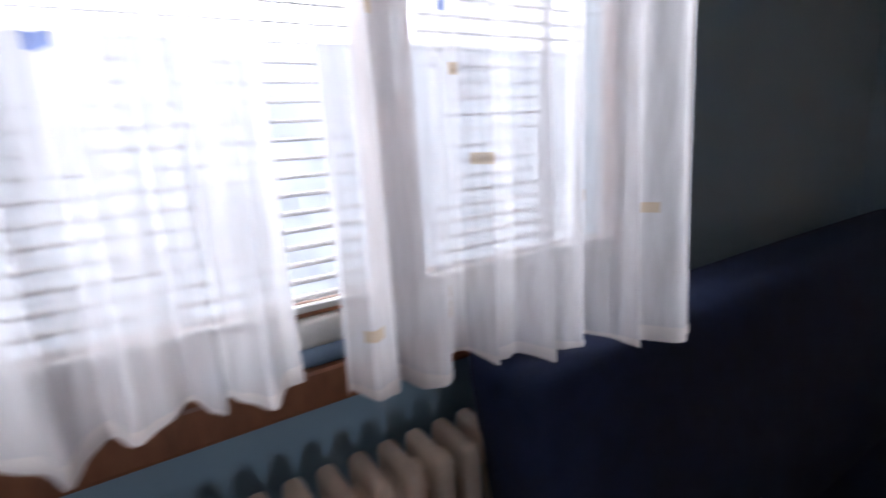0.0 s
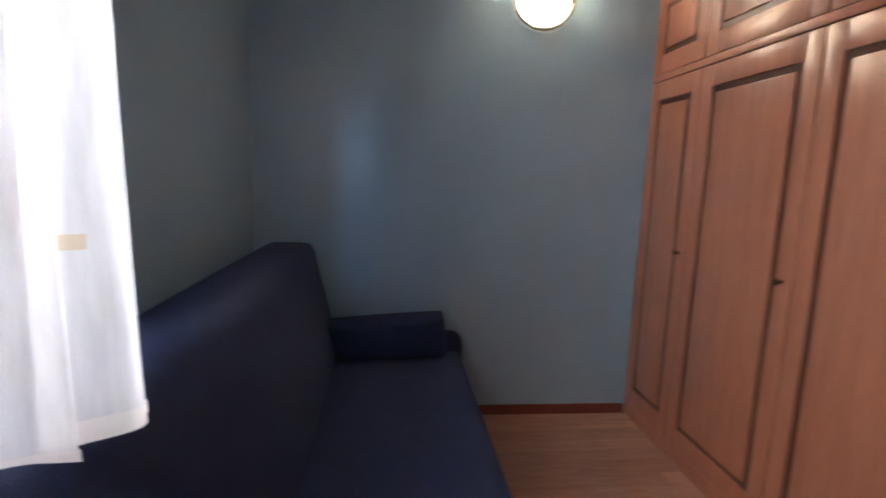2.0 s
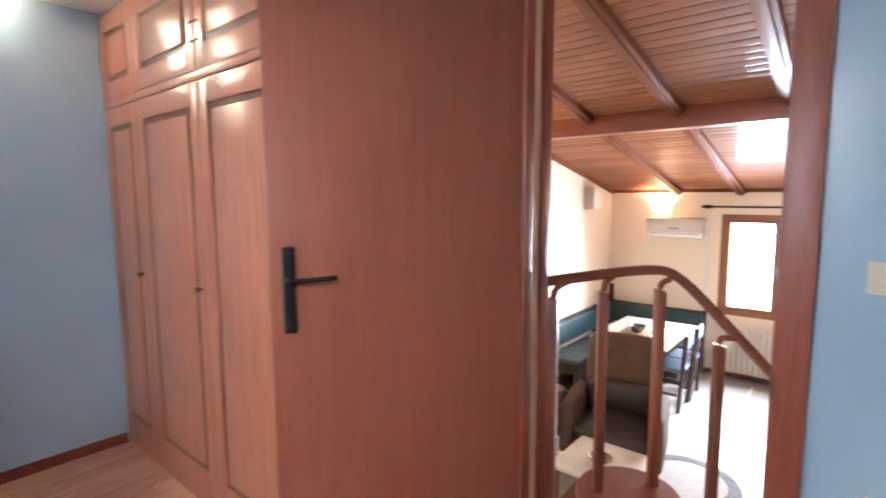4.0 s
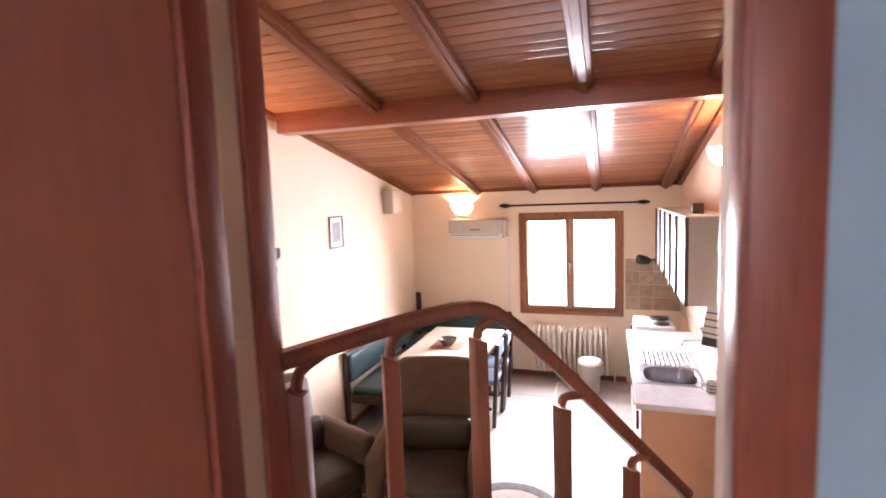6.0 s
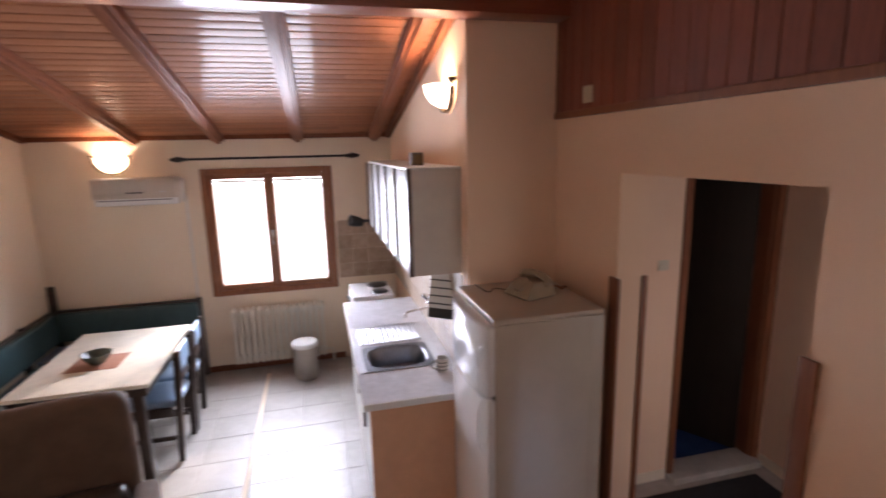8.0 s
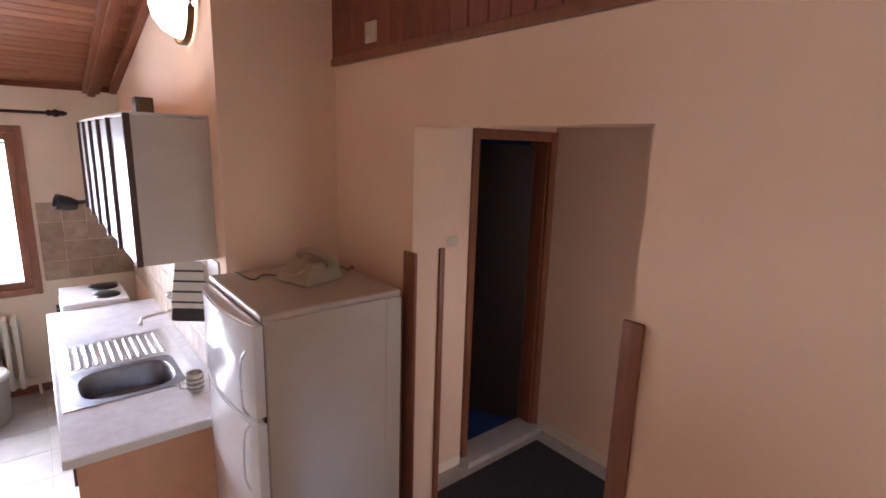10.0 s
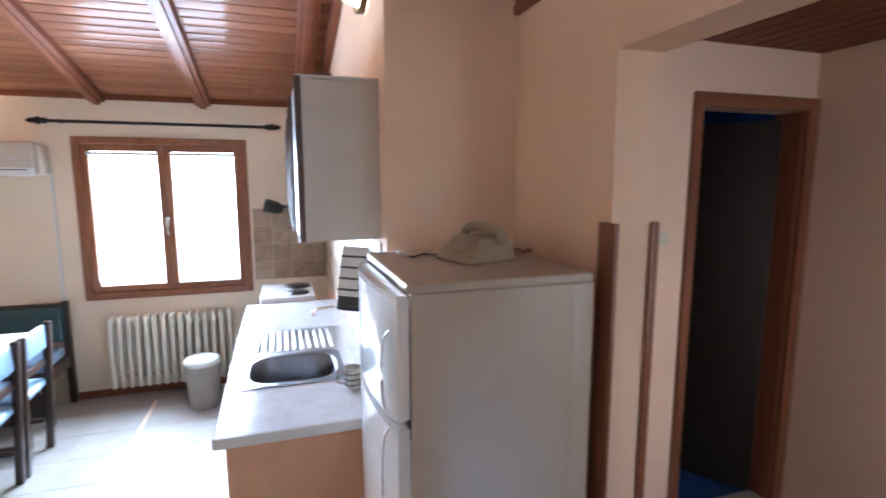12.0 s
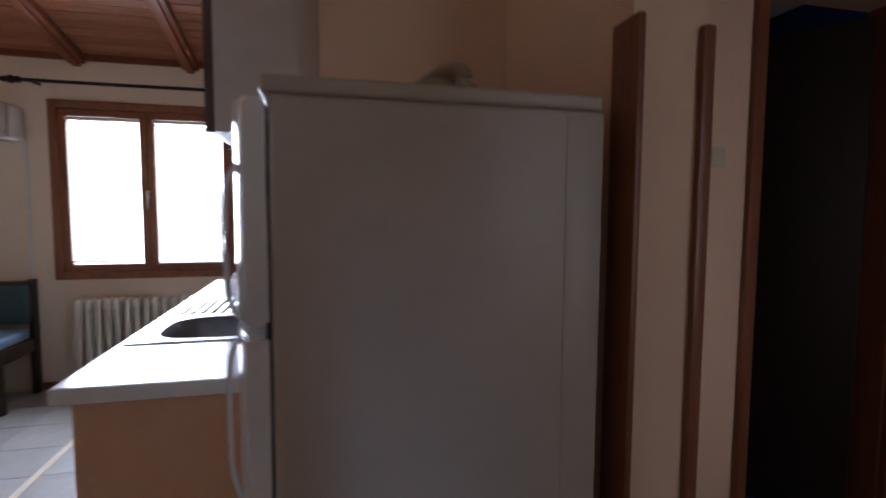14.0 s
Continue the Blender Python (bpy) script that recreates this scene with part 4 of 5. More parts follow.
# ---------------------------------------------------------------- armchairs, coffee table
def armchair(at, yaw, throw):
    """Faces -y before it is turned."""
    m = pose(*at, 0, 0, yaw)
    a = thing("armchair", "brown velour and leather armchair" + (" with a pale grey-green throw" if throw else ""), "armchair", at, "armchairs in the living room")

    def put(name, bm, mat, label=""):
        return part(name, moved(bm, m), mat, a, label)
    put("base", bm_box(-0.29, 0.29, -0.27, 0.28, 0.16, 0.30, 0.02), FABRIC)
    put("seat_cushion", bm_cushion(-0.27, 0.27, -0.34, 0.20, 0.30, 0.45, 0.03, 0.04), LEATHER, "dark brown leather seat cushion")
    for ix in (-1, 0, 1):
        put("button", bm_lathe([(0, 0.004), (0.012, 0.002), (0.014, -0.004)], (ix * 0.13, -0.06, 0.478), 10), LEATHER)
    top = 0.98 if throw else 1.05
    half = 0.25 if throw else 0.29
    back = bm_cushion(-half, half, 0.17, 0.31, 0.40, top, 0.02, 0.06)
    for v in back.verts:
        v.co.y += 0.18 * max(0, v.co.z - 0.42)
    put("backrest", back, FABRIC, "brown velour backrest")
    lum = bm_cushion(-0.26, 0.26, 0.11, 0.20, 0.43, 0.68, 0.02, 0.03)
    put("lumbar_roll", lum, LEATHER)
    for s in (-1, 1):
        arm = bm_cushion(s * 0.33 - 0.055, s * 0.33 + 0.055, -0.33, 0.27, 0.20, 0.62, 0.012, 0.04)
        put("armrest", arm, FABRIC)
        for y in (-0.25, 0.22):
            put("foot", bm_box(s * 0.29 - 0.025, s * 0.29 + 0.025, y - 0.025, y + 0.025, 0.0, 0.17, 0.006), TRIMW)
    if throw:
        th = bm_cushion(-0.22, 0.22, 0.142, 0.166, 0.66, 0.965, 0.006, 0.009, 5)
        for v in th.verts:
            v.co.y += 0.18 * max(0, v.co.z - 0.42) - 0.02
        put("throw", th, THROW, "pale grey-green woven throw")
    return a


armchair((-0.17, 2.93, 0), 11, False)
armchair((-1.0, 2.62, 0), 68, True)
coffee = thing("coffee_table", "square cream-topped coffee table with wooden legs", "coffee table", (0.0, 2.22, 0))
part("tabletop", bm_box(-0.26, 0.28, 1.95, 2.48, 0.41, 0.44, 0.006), TABLE, coffee)
part("shelf", bm_box(-0.22, 0.24, 1.99, 2.44, 0.14, 0.16, 0.004), TRIMW, coffee)
for x in (-0.23, 0.25):
    for y in (1.98, 2.45):
        part("leg", bm_box(x - 0.022, x + 0.022, y - 0.022, y + 0.022, 0, 0.41, 0.004), TRIMW, coffee)
tray = thing("dish", "small brown dish on the coffee table", "dish", (0.0, 2.2, 0.44))
part("vessel", bm_lathe([(0, 0.003), (0.05, 0.003), (0.085, 0.03), (0.08, 0.032), (0.045, 0.01), (0, 0.009)], (0.0, 2.2, 0.44), 24), BRASS, tray)

rug = thing("round_rug", "round grey woven rug with a paler middle on the tiled floor", "rug", (0.337, 3.123, 0.0))
part("border", bm_lathe([(0.295, 0.0), (0.30, 0.009), (0.34, 0.011), (0.385, 0.010), (0.392, 0.0)], (0.337, 3.123, 0.001), 48), RUGGREY, rug, "grey woven border")
part("middle", bm_lathe([(0.0, 0.008), (0.294, 0.008), (0.297, 0.0)], (0.337, 3.123, 0.001), 48), RUGPALE, rug, "pale beige middle")

# ---------------------------------------------------------------- kitchen
unit = thing("kitchen_unit", "white kitchen base cabinets with dark handles and a peach end panel", "cabinet", (1.48, 4.2, 0))
part("carcass", bm_box(1.23, KITCHEN, 3.235, 5.03, 0.10, 0.70), CABSIDE, unit)
part("end_panel", bm_box(1.20, KITCHEN, 3.214, 3.235, 0.0, 0.835, 0.003), CABEND, unit, "peach coloured end panel")
part("plinth", bm_box(1.28, 1.30, 3.235, 5.03, 0.0, 0.10), DARKEDGE, unit)
for i in range(4):
    y0 = 3.24 + i * 0.447
    d = part("door", bm_box(1.208, 1.23, y0 + 0.004, y0 + 0.442, 0.11, 0.68, 0.004), WHITE, unit)
    part("handle", bm_box(1.19, 1.208, y0 + 0.38, y0 + 0.40, 0.50, 0.64, 0.004), DARKEDGE, d, "dark bar handle")
    dr = part("drawer", bm_box(1.208, 1.23, y0 + 0.004, y0 + 0.442, 0.69, 0.83, 0.004), WHITE, unit)
    part("handle", bm_box(1.19, 1.208, y0 + 0.17, y0 + 0.30, 0.75, 0.77, 0.004), DARKEDGE, dr, "dark bar handle")


def slab_hole(x0, x1, y0, y1, z0, z1, hx0, hx1, hy0, hy1):
    b = bmesh.new()
    v = [[b.verts.new((x, y, z)) for x, y in ((p, r), (q, r), (q, w), (p, w))] for p, q, r, w in ((x0, x1, y0, y1), (hx0, hx1, hy0, hy1)) for z in (z0, z1)]
    lo, hi, ilo, ihi = v
    for k in range(4):
        n = (k + 1) % 4
        for f in ((hi[k], hi[n], ihi[n], ihi[k]), (lo[k], ilo[k], ilo[n], lo[n]), (lo[k], lo[n], hi[n], hi[k]), (ilo[k], ihi[k], ihi[n], ilo[n])):
            b.faces.new(f)
    bmesh.ops.recalc_face_normals(b, faces=b.faces[:])
    return b


BX0, BX1, BY0, BY1 = 1.24, 1.63, 3.59, 3.945      # sink bowl
worktop = thing("worktop", "pale marbled laminate worktop with a reflecting surface", "worktop", (1.46, 4.1, 0.835))
part("slab", slab_hole(1.17, KITCHEN, 3.20, 5.05, 0.836, 0.872, BX0, BX1, BY0, BY1), WORKTOP, worktop, smooth=False)
part("front_edge", bm_box(1.163, 1.17, 3.196, 5.05, 0.834, 0.871, 0.002), WHITE, worktop)
part("near_edge", bm_box(1.17, KITCHEN, 3.193, 3.20, 0.834, 0.871, 0.002), WHITE, worktop)
sink = thing("sink", "stainless steel sink with an oval bowl and a ribbed drainer", "sink", (1.44, 4.0, 0.872))
part("rim", slab_hole(1.185, 1.70, 3.57, 4.37, 0.872, 0.8765, BX0, BX1, BY0, BY1), STEEL, sink, smooth=False)
cx, cy = (BX0 + BX1) / 2, (BY0 + BY1) / 2
bm = bmesh.new()
loops = []
for sx, sy, z, p in ((0.215, 0.196, 0.8772, 0.2), (0.188, 0.168, 0.8778, 0.6), (0.180, 0.160, 0.868, 0.6), (0.166, 0.146, 0.76, 0.6), (0.13, 0.11, 0.725, 0.62), (0.03, 0.03, 0.72, 1.0)):
    lp = []
    for i in range(40):
        a = 2 * math.pi * i / 40
        c, s = math.cos(a), math.sin(a)
        lp.append(bm.verts.new((cx + sx * math.copysign(abs(c) ** p, c), cy + sy * math.copysign(abs(s) ** p, s), z)))
    loops.append(lp)
for a, b in zip(loops, loops[1:]):
    for i in range(40):
        bm.faces.new((a[i], a[(i + 1) % 40], b[(i + 1) % 40], b[i]))
bm.faces.new(loops[-1])
bmesh.ops.recalc_face_normals(bm, faces=bm.faces[:])
part("bowl", bm, STEELB, sink, "deep oval steel bowl")
for i in range(12):
    x = 1.235 + i * 0.036
    part("drainer_rib", bm_tube([(x, 4.01, 0.877), (x, 4.02, 0.880), (x, 4.31, 0.880), (x, 4.32, 0.877)], ring(0.011, 8, 0.0035)), STEEL, sink)
part("drain", bm_lathe([(0.03, 0.0), (0.03, 0.004), (0.018, 0.002), (0, 0.002)], (cx, cy, 0.7205), 16), CHROME, sink)

tap = thing("kitchen_tap", "chrome wall-mounted mixer tap with a long spout", "tap", (1.70, 4.12, 1.0))
part("body", bm_tube([(1.745, 4.02, 1.09), (1.745, 4.24, 1.09)], ring(0.017, 12)), CHROME, tap)
for y in (4.05, 4.21):
    part("inlet", bm_tube([(1.745, y, 1.09), (1.764, y, 1.09)], ring(0.02, 12)), CHROME, tap)
    knob = bm_lathe([(0.0, 0.045), (0.018, 0.042), (0.022, 0.02), (0.012, 0.0)], (0, 0, 0), 14)
    part("knob", moved(knob, pose(1.73, y, 1.10, 0, -35, 0)), CHROME, tap)
part("spout", bm_tube(smooth_path([(1.745, 4.13, 1.08), (1.70, 4.12, 1.06), (1.60, 4.08, 1.06), (1.565, 4.05, 1.065), (1.545, 4.045, 1.052), (1.542, 4.044, 1.03)], 6), ring(0.009, 10)), CHROME, tap)

cooker = thing("cooker", "narrow white enamelled cooker with two black hot plates", "cooker", (1.43, 5.3, 0))
part("body", bm_box(1.24, 1.62, 5.06, 5.56, 0.0, 0.85, 0.008), WHITE, cooker)
part("hob", bm_box(1.245, 1.615, 5.065, 5.555, 0.85, 0.905, 0.01, 3), SHINY, cooker)
for x, y, k in ((1.50, 5.19, 0.95), (1.50, 5.42, 1.1)):
    part("hot_plate", bm_lathe([(0.0, 0.014), (0.07 * k, 0.014), (0.08 * k, 0.008), (0.085 * k, 0.0)], (x, y, 0.905), 24), BLACK, cooker)
for y in (5.14, 5.26, 5.38, 5.48):
    part("knob", moved(bm_lathe([(0.0, 0.022), (0.014, 0.02), (0.017, 0.0)], (0, 0, 0), 12), pose(1.24, y, 0.79, 0, -90, 0)), BLACK, cooker)
part("oven_door", bm_box(1.228, 1.24, 5.08, 5.54, 0.12, 0.70, 0.005), BLACK, cooker)
part("door_handle", bm_tube([(1.21, 5.12, 0.66), (1.21, 5.50, 0.66)], ring(0.009, 8)), CHROME, cooker)

cab = thing("wall_cabinet", "white fronted wall cupboard with dark brown door edges", "cabinet", (1.62, 4.4, 1.49))
part("body", bm_box(1.49, KITCHEN, 3.40, 5.42, 1.487, 2.06, 0.002), CABSIDE, cab)
part("side_panel", bm_box(1.49, KITCHEN, 3.386, 3.40, 1.487, 2.068, 0.002), CABSIDE, cab, "beige melamine side panel")
part("corner_edge", bm_box(1.468, 1.492, 3.384, 3.40, 1.485, 2.07, 0.002), DARKEDGE, cab, "dark brown edge strip")
part("top_panel", bm_box(1.475, KITCHEN, 3.386, 5.42, 2.06, 2.075, 0.002), WHITE, cab)
for i in range(5):
    y0 = 3.402 + i * 0.404
    d = part("door", bm_box(1.472, 1.488, y0 + 0.014, y0 + 0.39, 1.492, 2.056, 0.003), CABFRONT, cab, "pale grey-white cupboard door")
    part("door_edge", bm_box(1.456, 1.489, y0 + 0.387, y0 + 0.405, 1.488, 2.06, 0.001), DARKEDGE, d)
hood = thing("wall_spotlight", "black swivel spotlight beside the wall cupboard", "spotlight", (1.42, 5.62, 1.50))
head = bm_lathe([(0.0, -0.07), (0.035, -0.07), (0.05, -0.02), (0.055, 0.06), (0.048, 0.06), (0.03, 0.0), (0.0, 0.0)], (0, 0, 0), 18)
part("shade", moved(head, pose(1.35, 5.62, 1.50, 0, -75, 15)), BLACK, hood)
part("arm", bm_tube([(1.42, 5.62, 1.50), (1.55, 5.62, 1.51), (1.766, 5.62, 1.53)], ring(0.014, 8)), BLACK, hood)
part("mount", bm_box(1.74, 1.766, 5.58, 5.66, 1.49, 1.57, 0.006), BLACK, hood)
small = thing("small_box", "small dark wooden box on top of the wall cupboard", "box", (1.60, 3.75, 2.075))
part("case", bm_box(1.56, 1.63, 3.71, 3.79, 2.075, 2.15, 0.004), BLACKW, small)
part("face", bm_box(1.57, 1.62, 3.705, 3.71, 2.085, 2.14, 0.002), BRASS, small)

# fridge
fridge = thing("fridge", "off-white two-door fridge freezer with a bowed front", "fridge", (1.95, 2.93, 0))
FX0, FX1, FY0, FY1, FZ = 1.697, 2.205, 2.655, 3.215, 1.462
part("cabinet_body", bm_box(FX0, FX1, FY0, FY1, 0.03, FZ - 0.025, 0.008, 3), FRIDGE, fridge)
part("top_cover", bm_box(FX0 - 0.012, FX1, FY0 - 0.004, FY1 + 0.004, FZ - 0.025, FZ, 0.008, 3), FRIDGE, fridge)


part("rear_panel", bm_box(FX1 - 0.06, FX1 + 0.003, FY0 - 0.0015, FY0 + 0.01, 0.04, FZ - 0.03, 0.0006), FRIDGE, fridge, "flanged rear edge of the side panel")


def bowed_door(z0, z1):
    bm = bmesh.new()
    n = 14
    out = []
    for i in range(n + 1):
        t = i / n
        y = FY0 + 0.003 + t * (FY1 - FY0 - 0.006)
        out.append((FX0 - 0.035 - 0.024 * math.sin(math.pi * t) - 0.012 * min(1, 12 * t, 12 * (1 - t)), y))
    ring_pts = out + [(FX0 - 0.004, FY1 - 0.003), (FX0 - 0.004, FY0 + 0.003)]
    lo = [bm.verts.new((x, y, z0)) for x, y in ring_pts]
    hi = [bm.verts.new((x, y, z1)) for x, y in ring_pts]
    k = len(ring_pts)
    for i in range(k):
        bm.faces.new((lo[i], lo[(i + 1) % k], hi[(i + 1) % k], hi[i]))
    bm.faces.new(lo[::-1])
    bm.faces.new(hi)
    bmesh.ops.recalc_face_normals(bm, faces=bm.faces[:])
    bmesh.ops.bevel(bm, geom=[e for e in bm.edges if abs(e.verts[0].co.z - e.verts[1].co.z) < 1e-4], offset=0.006, segments=2, affect="EDGES")
    return bm


up_door = part("freezer_door", bowed_door(1.112, 1.432), SHINY, fridge, "glossy white freezer door")
low_door = part("fridge_door", bowed_door(0.06, 1.098), SHINY, fridge, "glossy white fridge door")
part("seal", bm_box(FX0 - 0.008, FX0 + 0.004, FY0 + 0.01, FY1 - 0.01, 1.06, 1.40), BLACK, fridge, "dark rubber door seal")
part("grip", bm_tube(smooth_path([(1.65, 2.69, 1.34), (1.633, 2.70, 1.30), (1.633, 2.70, 1.16), (1.65, 2.69, 1.12)], 5), ring(0.004, 8)), SHINY, up_door)
part("grip", bm_tube(smooth_path([(1.65, 2.69, 1.09), (1.633, 2.70, 1.05), (1.63, 2.71, 0.90), (1.645, 2.70, 0.84)], 5), ring(0.004, 8)), SHINY, low_door)
for x in (1.77, 2.2):
    for y in (2.70, 3.17):
        part("foot", bm_lathe([(0.018, 0), (0.018, 0.035)], (x, y, 0), 10), BLACK, fridge)

phone = thing("telephone", "old beige telephone with a coiled cord on the fridge", "telephone", (1.98, 2.95, FZ))
base = bm_box(-0.10, 0.10, -0.11, 0.11, 0.0, 0.10, 0.012, 3)
for v in base.verts:
    k = max(0, v.co.z - 0.03) / 0.07
    v.co.x *= 1 - 0.28 * k
    v.co.y = v.co.y * (1 - 0.38 * k) + 0.03 * k
PH = pose(1.985, 2.96, FZ, 0, 0, -72)
base.transform(Matrix.Diagonal((1.1, 1.0, 0.8, 1)))
PH = PH @ Matrix.Diagonal((0.80, 0.86, 0.95, 1))
part("housing", moved(base, PH), BEIGE, phone)
part("dial", moved(bm_lathe([(0.0, 0.008), (0.045, 0.008), (0.05, 0.0)], (0, 0, 0), 20), PH @ pose(0, -0.058, 0.058, 32, 0, 0)), BEIGE, phone)
part("handset", moved(bm_tube(smooth_path([(-0.105, 0.035, 0.062), (-0.11, 0.035, 0.085), (-0.075, 0.035, 0.102), (0, 0.035, 0.108), (0.075, 0.035, 0.102), (0.11, 0.035, 0.085), (0.105, 0.035, 0.062)], 5), ring(0.021, 10, 0.017)), PH), BEIGE, phone)
coil = [(2.09 + 0.0009 * i + 0.006 * math.cos(i * 1.3), 2.98 + 0.02 * math.sin(i * 0.06) + 0.006 * math.sin(i * 1.3), FZ + 0.012 + 0.012 * abs(math.sin(i * 0.09))) for i in range(110)]
part("coiled_cord", bm_tube(coil, ring(0.0035, 5)), PINKBAG, phone, "reddish coiled cord")
cable = smooth_path([(1.93, 3.0, FZ + 0.004), (1.86, 3.1, FZ + 0.004), (1.80, 3.05, FZ + 0.004), (1.78, 3.2, FZ + 0.004)], 6)
part("cable", bm_tube(cable, ring(0.003, 5)), BLACK, phone)

# things on the worktop
heater = thing("paper_holder", "black and white slatted holder fixed to the tiled wall", "wall rack", (1.70, 3.62, 1.15))
TM = pose(1.69, 3.62, 1.15, 0, 18, 52)
part("case", moved(bm_box(-0.02, 0.04, -0.085, 0.085, 0.0, 0.28, 0.015, 3), TM), BLACK, heater)
part("front_panel", moved(bm_box(-0.034, -0.02, -0.08, 0.08, 0.06, 0.275, 0.006), TM), WHITE, heater)
for i in range(4):
    part("slat", moved(bm_box(-0.038, -0.034, -0.076, 0.076, 0.083 + i * 0.048, 0.092 + i * 0.048), TM), BLACK, heater)
cup = thing("mug", "patterned ceramic mug on the worktop", "mug", (1.66, 3.48, 0.872))
part("vessel", bm_lathe([(0, 0.004), (0.028, 0.0), (0.034, 0.01), (0.036, 0.085), (0.032, 0.085), (0.03, 0.012), (0, 0.01)], (1.66, 3.48, 0.872), 24), CUP, cup)
part("handle", bm_tube(smooth_path([(1.625, 3.48, 0.94), (1.60, 3.48, 0.935), (1.60, 3.48, 0.90), (1.626, 3.48, 0.89)], 5), ring(0.005, 8)), CUP, cup)
for k in range(3):
    part("band", bm_lathe([(0.0365, 0.0), (0.0372, 0.003), (0.0365, 0.006)], (1.66, 3.48, 0.888 + k * 0.022), 24), MARK, cup)

binn = thing("waste_bin", "beige plastic pedal bin, body darkened as backlit, white lid, under the window", "bin", (0.79, 5.55, 0))
part("body", bm_lathe([(0.0, 0.0), (0.10, 0.0), (0.105, 0.01), (0.125, 0.33), (0.12, 0.335), (0.0, 0.335)], (0.79, 5.55, 0), 28), BINM, binn)
part("lid", bm_lathe([(0.131, 0.0), (0.133, 0.02), (0.12, 0.04), (0.06, 0.052), (0.0, 0.054)], (0.79, 5.55, 0.33), 28), WHITE, binn, "rounded white lid")

# ---------------------------------------------------------------- hall and east wall
for x0, x1, y0, y1 in ((EAST - 0.014, EAST - 0.001, 2.637, 2.715), (EAST + 0.126, EAST + 0.150, 2.659, 2.674), (EAST - 0.014, EAST - 0.001, 1.735, 1.79)):
    solo("corner_guard", bm_box(x0, x1, y0, y1, 0.02, 1.593, 0.005), TRIMW, "red-brown wooden guard strip on a wall corner", "guard strip", (x0, y0, 0.02), "guard strips on the hall opening")
hd = thing("hall_door_frame", "brown wooden frame round the dark doorway", "door frame", (3.475, HN, 0))
for a, b in ((3.112, 3.154), (3.775, HE - 0.002)):
    part("casing", bm_box(a, b, HN - 0.025, HN, 0.0, 2.085, 0.005), TRIMW, hd)
part("head_casing", bm_box(3.154, 3.775, HN - 0.025, HN, 2.025, 2.085, 0.005), TRIMW, hd)
for a, b in ((3.15, 3.165), (3.765, 3.78)):
    part("jamb", bm_box(a, b, HN, HN + 0.14, 0.03, 2.03, 0.003), TRIMW, hd)
part("threshold", bm_box(3.11, 3.80, HN - 0.09, HN + 0.1, 0.0, 0.045, 0.006), GROUT, hd, "grey stone threshold")
hdl = thing("hall_door", "dark walnut door standing half open into the next room", "door", (3.765, HN + 0.14, 0))
HM = pose(3.762, HN + 0.10, 0.04, 0, 0, 122)
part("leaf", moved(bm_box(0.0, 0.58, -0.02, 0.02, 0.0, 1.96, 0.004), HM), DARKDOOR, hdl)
part("lever", moved(bm_tube([(0.53, 0.02, 1.0), (0.53, 0.06, 1.0), (0.43, 0.06, 1.0)], ring(0.008, 8)), HM), BRASS, hdl)
structure("baseboard_hall", bm_box(HE - 0.012, HE, HS, HN - 0.03, 0.0, 0.07, 0.003), CREAM, "pale tile skirting")
structure("baseboard_hall_north", bm_box(EAST + 0.14, 3.105, HN - 0.012, HN, 0.0, 0.07, 0.003), CREAM, "pale tile skirting")


def switch(name, at, axis, out, size, label):
    s = thing(name, label, "switch", at)
    x, y, z = at
    h = size / 2
    if axis == "y":
        part("plate", bm_box(x - h, x + h, min(y, y + out * 0.009), max(y, y + out * 0.009), z - h * 0.9, z + h * 0.9, 0.003), IVORY, s)
        part("rocker", bm_box(x - h * 0.6, x + h * 0.6, min(y + out * 0.009, y + out * 0.013), max(y + out * 0.009, y + out * 0.013), z - h * 0.6, z + h * 0.6, 0.002), IVORY, s)
    else:
        part("plate", bm_box(min(x, x + out * 0.009), max(x, x + out * 0.009), y - h, y + h, z - h, z + h, 0.003), IVORY, s)
        part("rocker", bm_box(min(x + out * 0.009, x + out * 0.014), max(x + out * 0.009, x + out * 0.014), y - h * 0.6, y + h * 0.6, z - h * 0.6, z + h * 0.6, 0.002), IVORY, s)
    return s


switch("light_switch", (1.338, DOOR_S, 2.09), "y", -1, 0.08, "ivory square light switch on the blue wall")
switch("wall_socket", (1.36, DOOR_S, 1.55), "y", -1, 0.075, "ivory wall socket on the blue wall")
switch("light_switch", (2.99, HN, 1.455), "y", -1, 0.07, "ivory light switch beside the dark doorway")
switch("light_switch", (EAST - 0.018, 2.936, 2.40), "x", -1, 0.075, "ivory switch box on the stained boards")
structure("baseboard_north", bm_box(-0.16, 1.19, FAR - 0.012, FAR, 0.0, 0.06, 0.003), TRIMW, "brown skirting")
structure("baseboard_west", bm_box(LEFT, LEFT + 0.012, DOOR_N, FAR, 0.0, 0.06, 0.003), TRIMW, "brown skirting")
structure("baseboard_bedroom_west", bm_box(WEST_B, WEST_B + 0.014, SOUTH_B, -0.115, UP, UP + 0.055, 0.004), FRAMEW, "red-brown skirting board")
structure("baseboard_bedroom_north", bm_box(OPEN_R + 0.066, EAST_B, DOOR_S - 0.014, DOOR_S, UP, UP + 0.055, 0.004), FRAMEW, "red-brown skirting board")

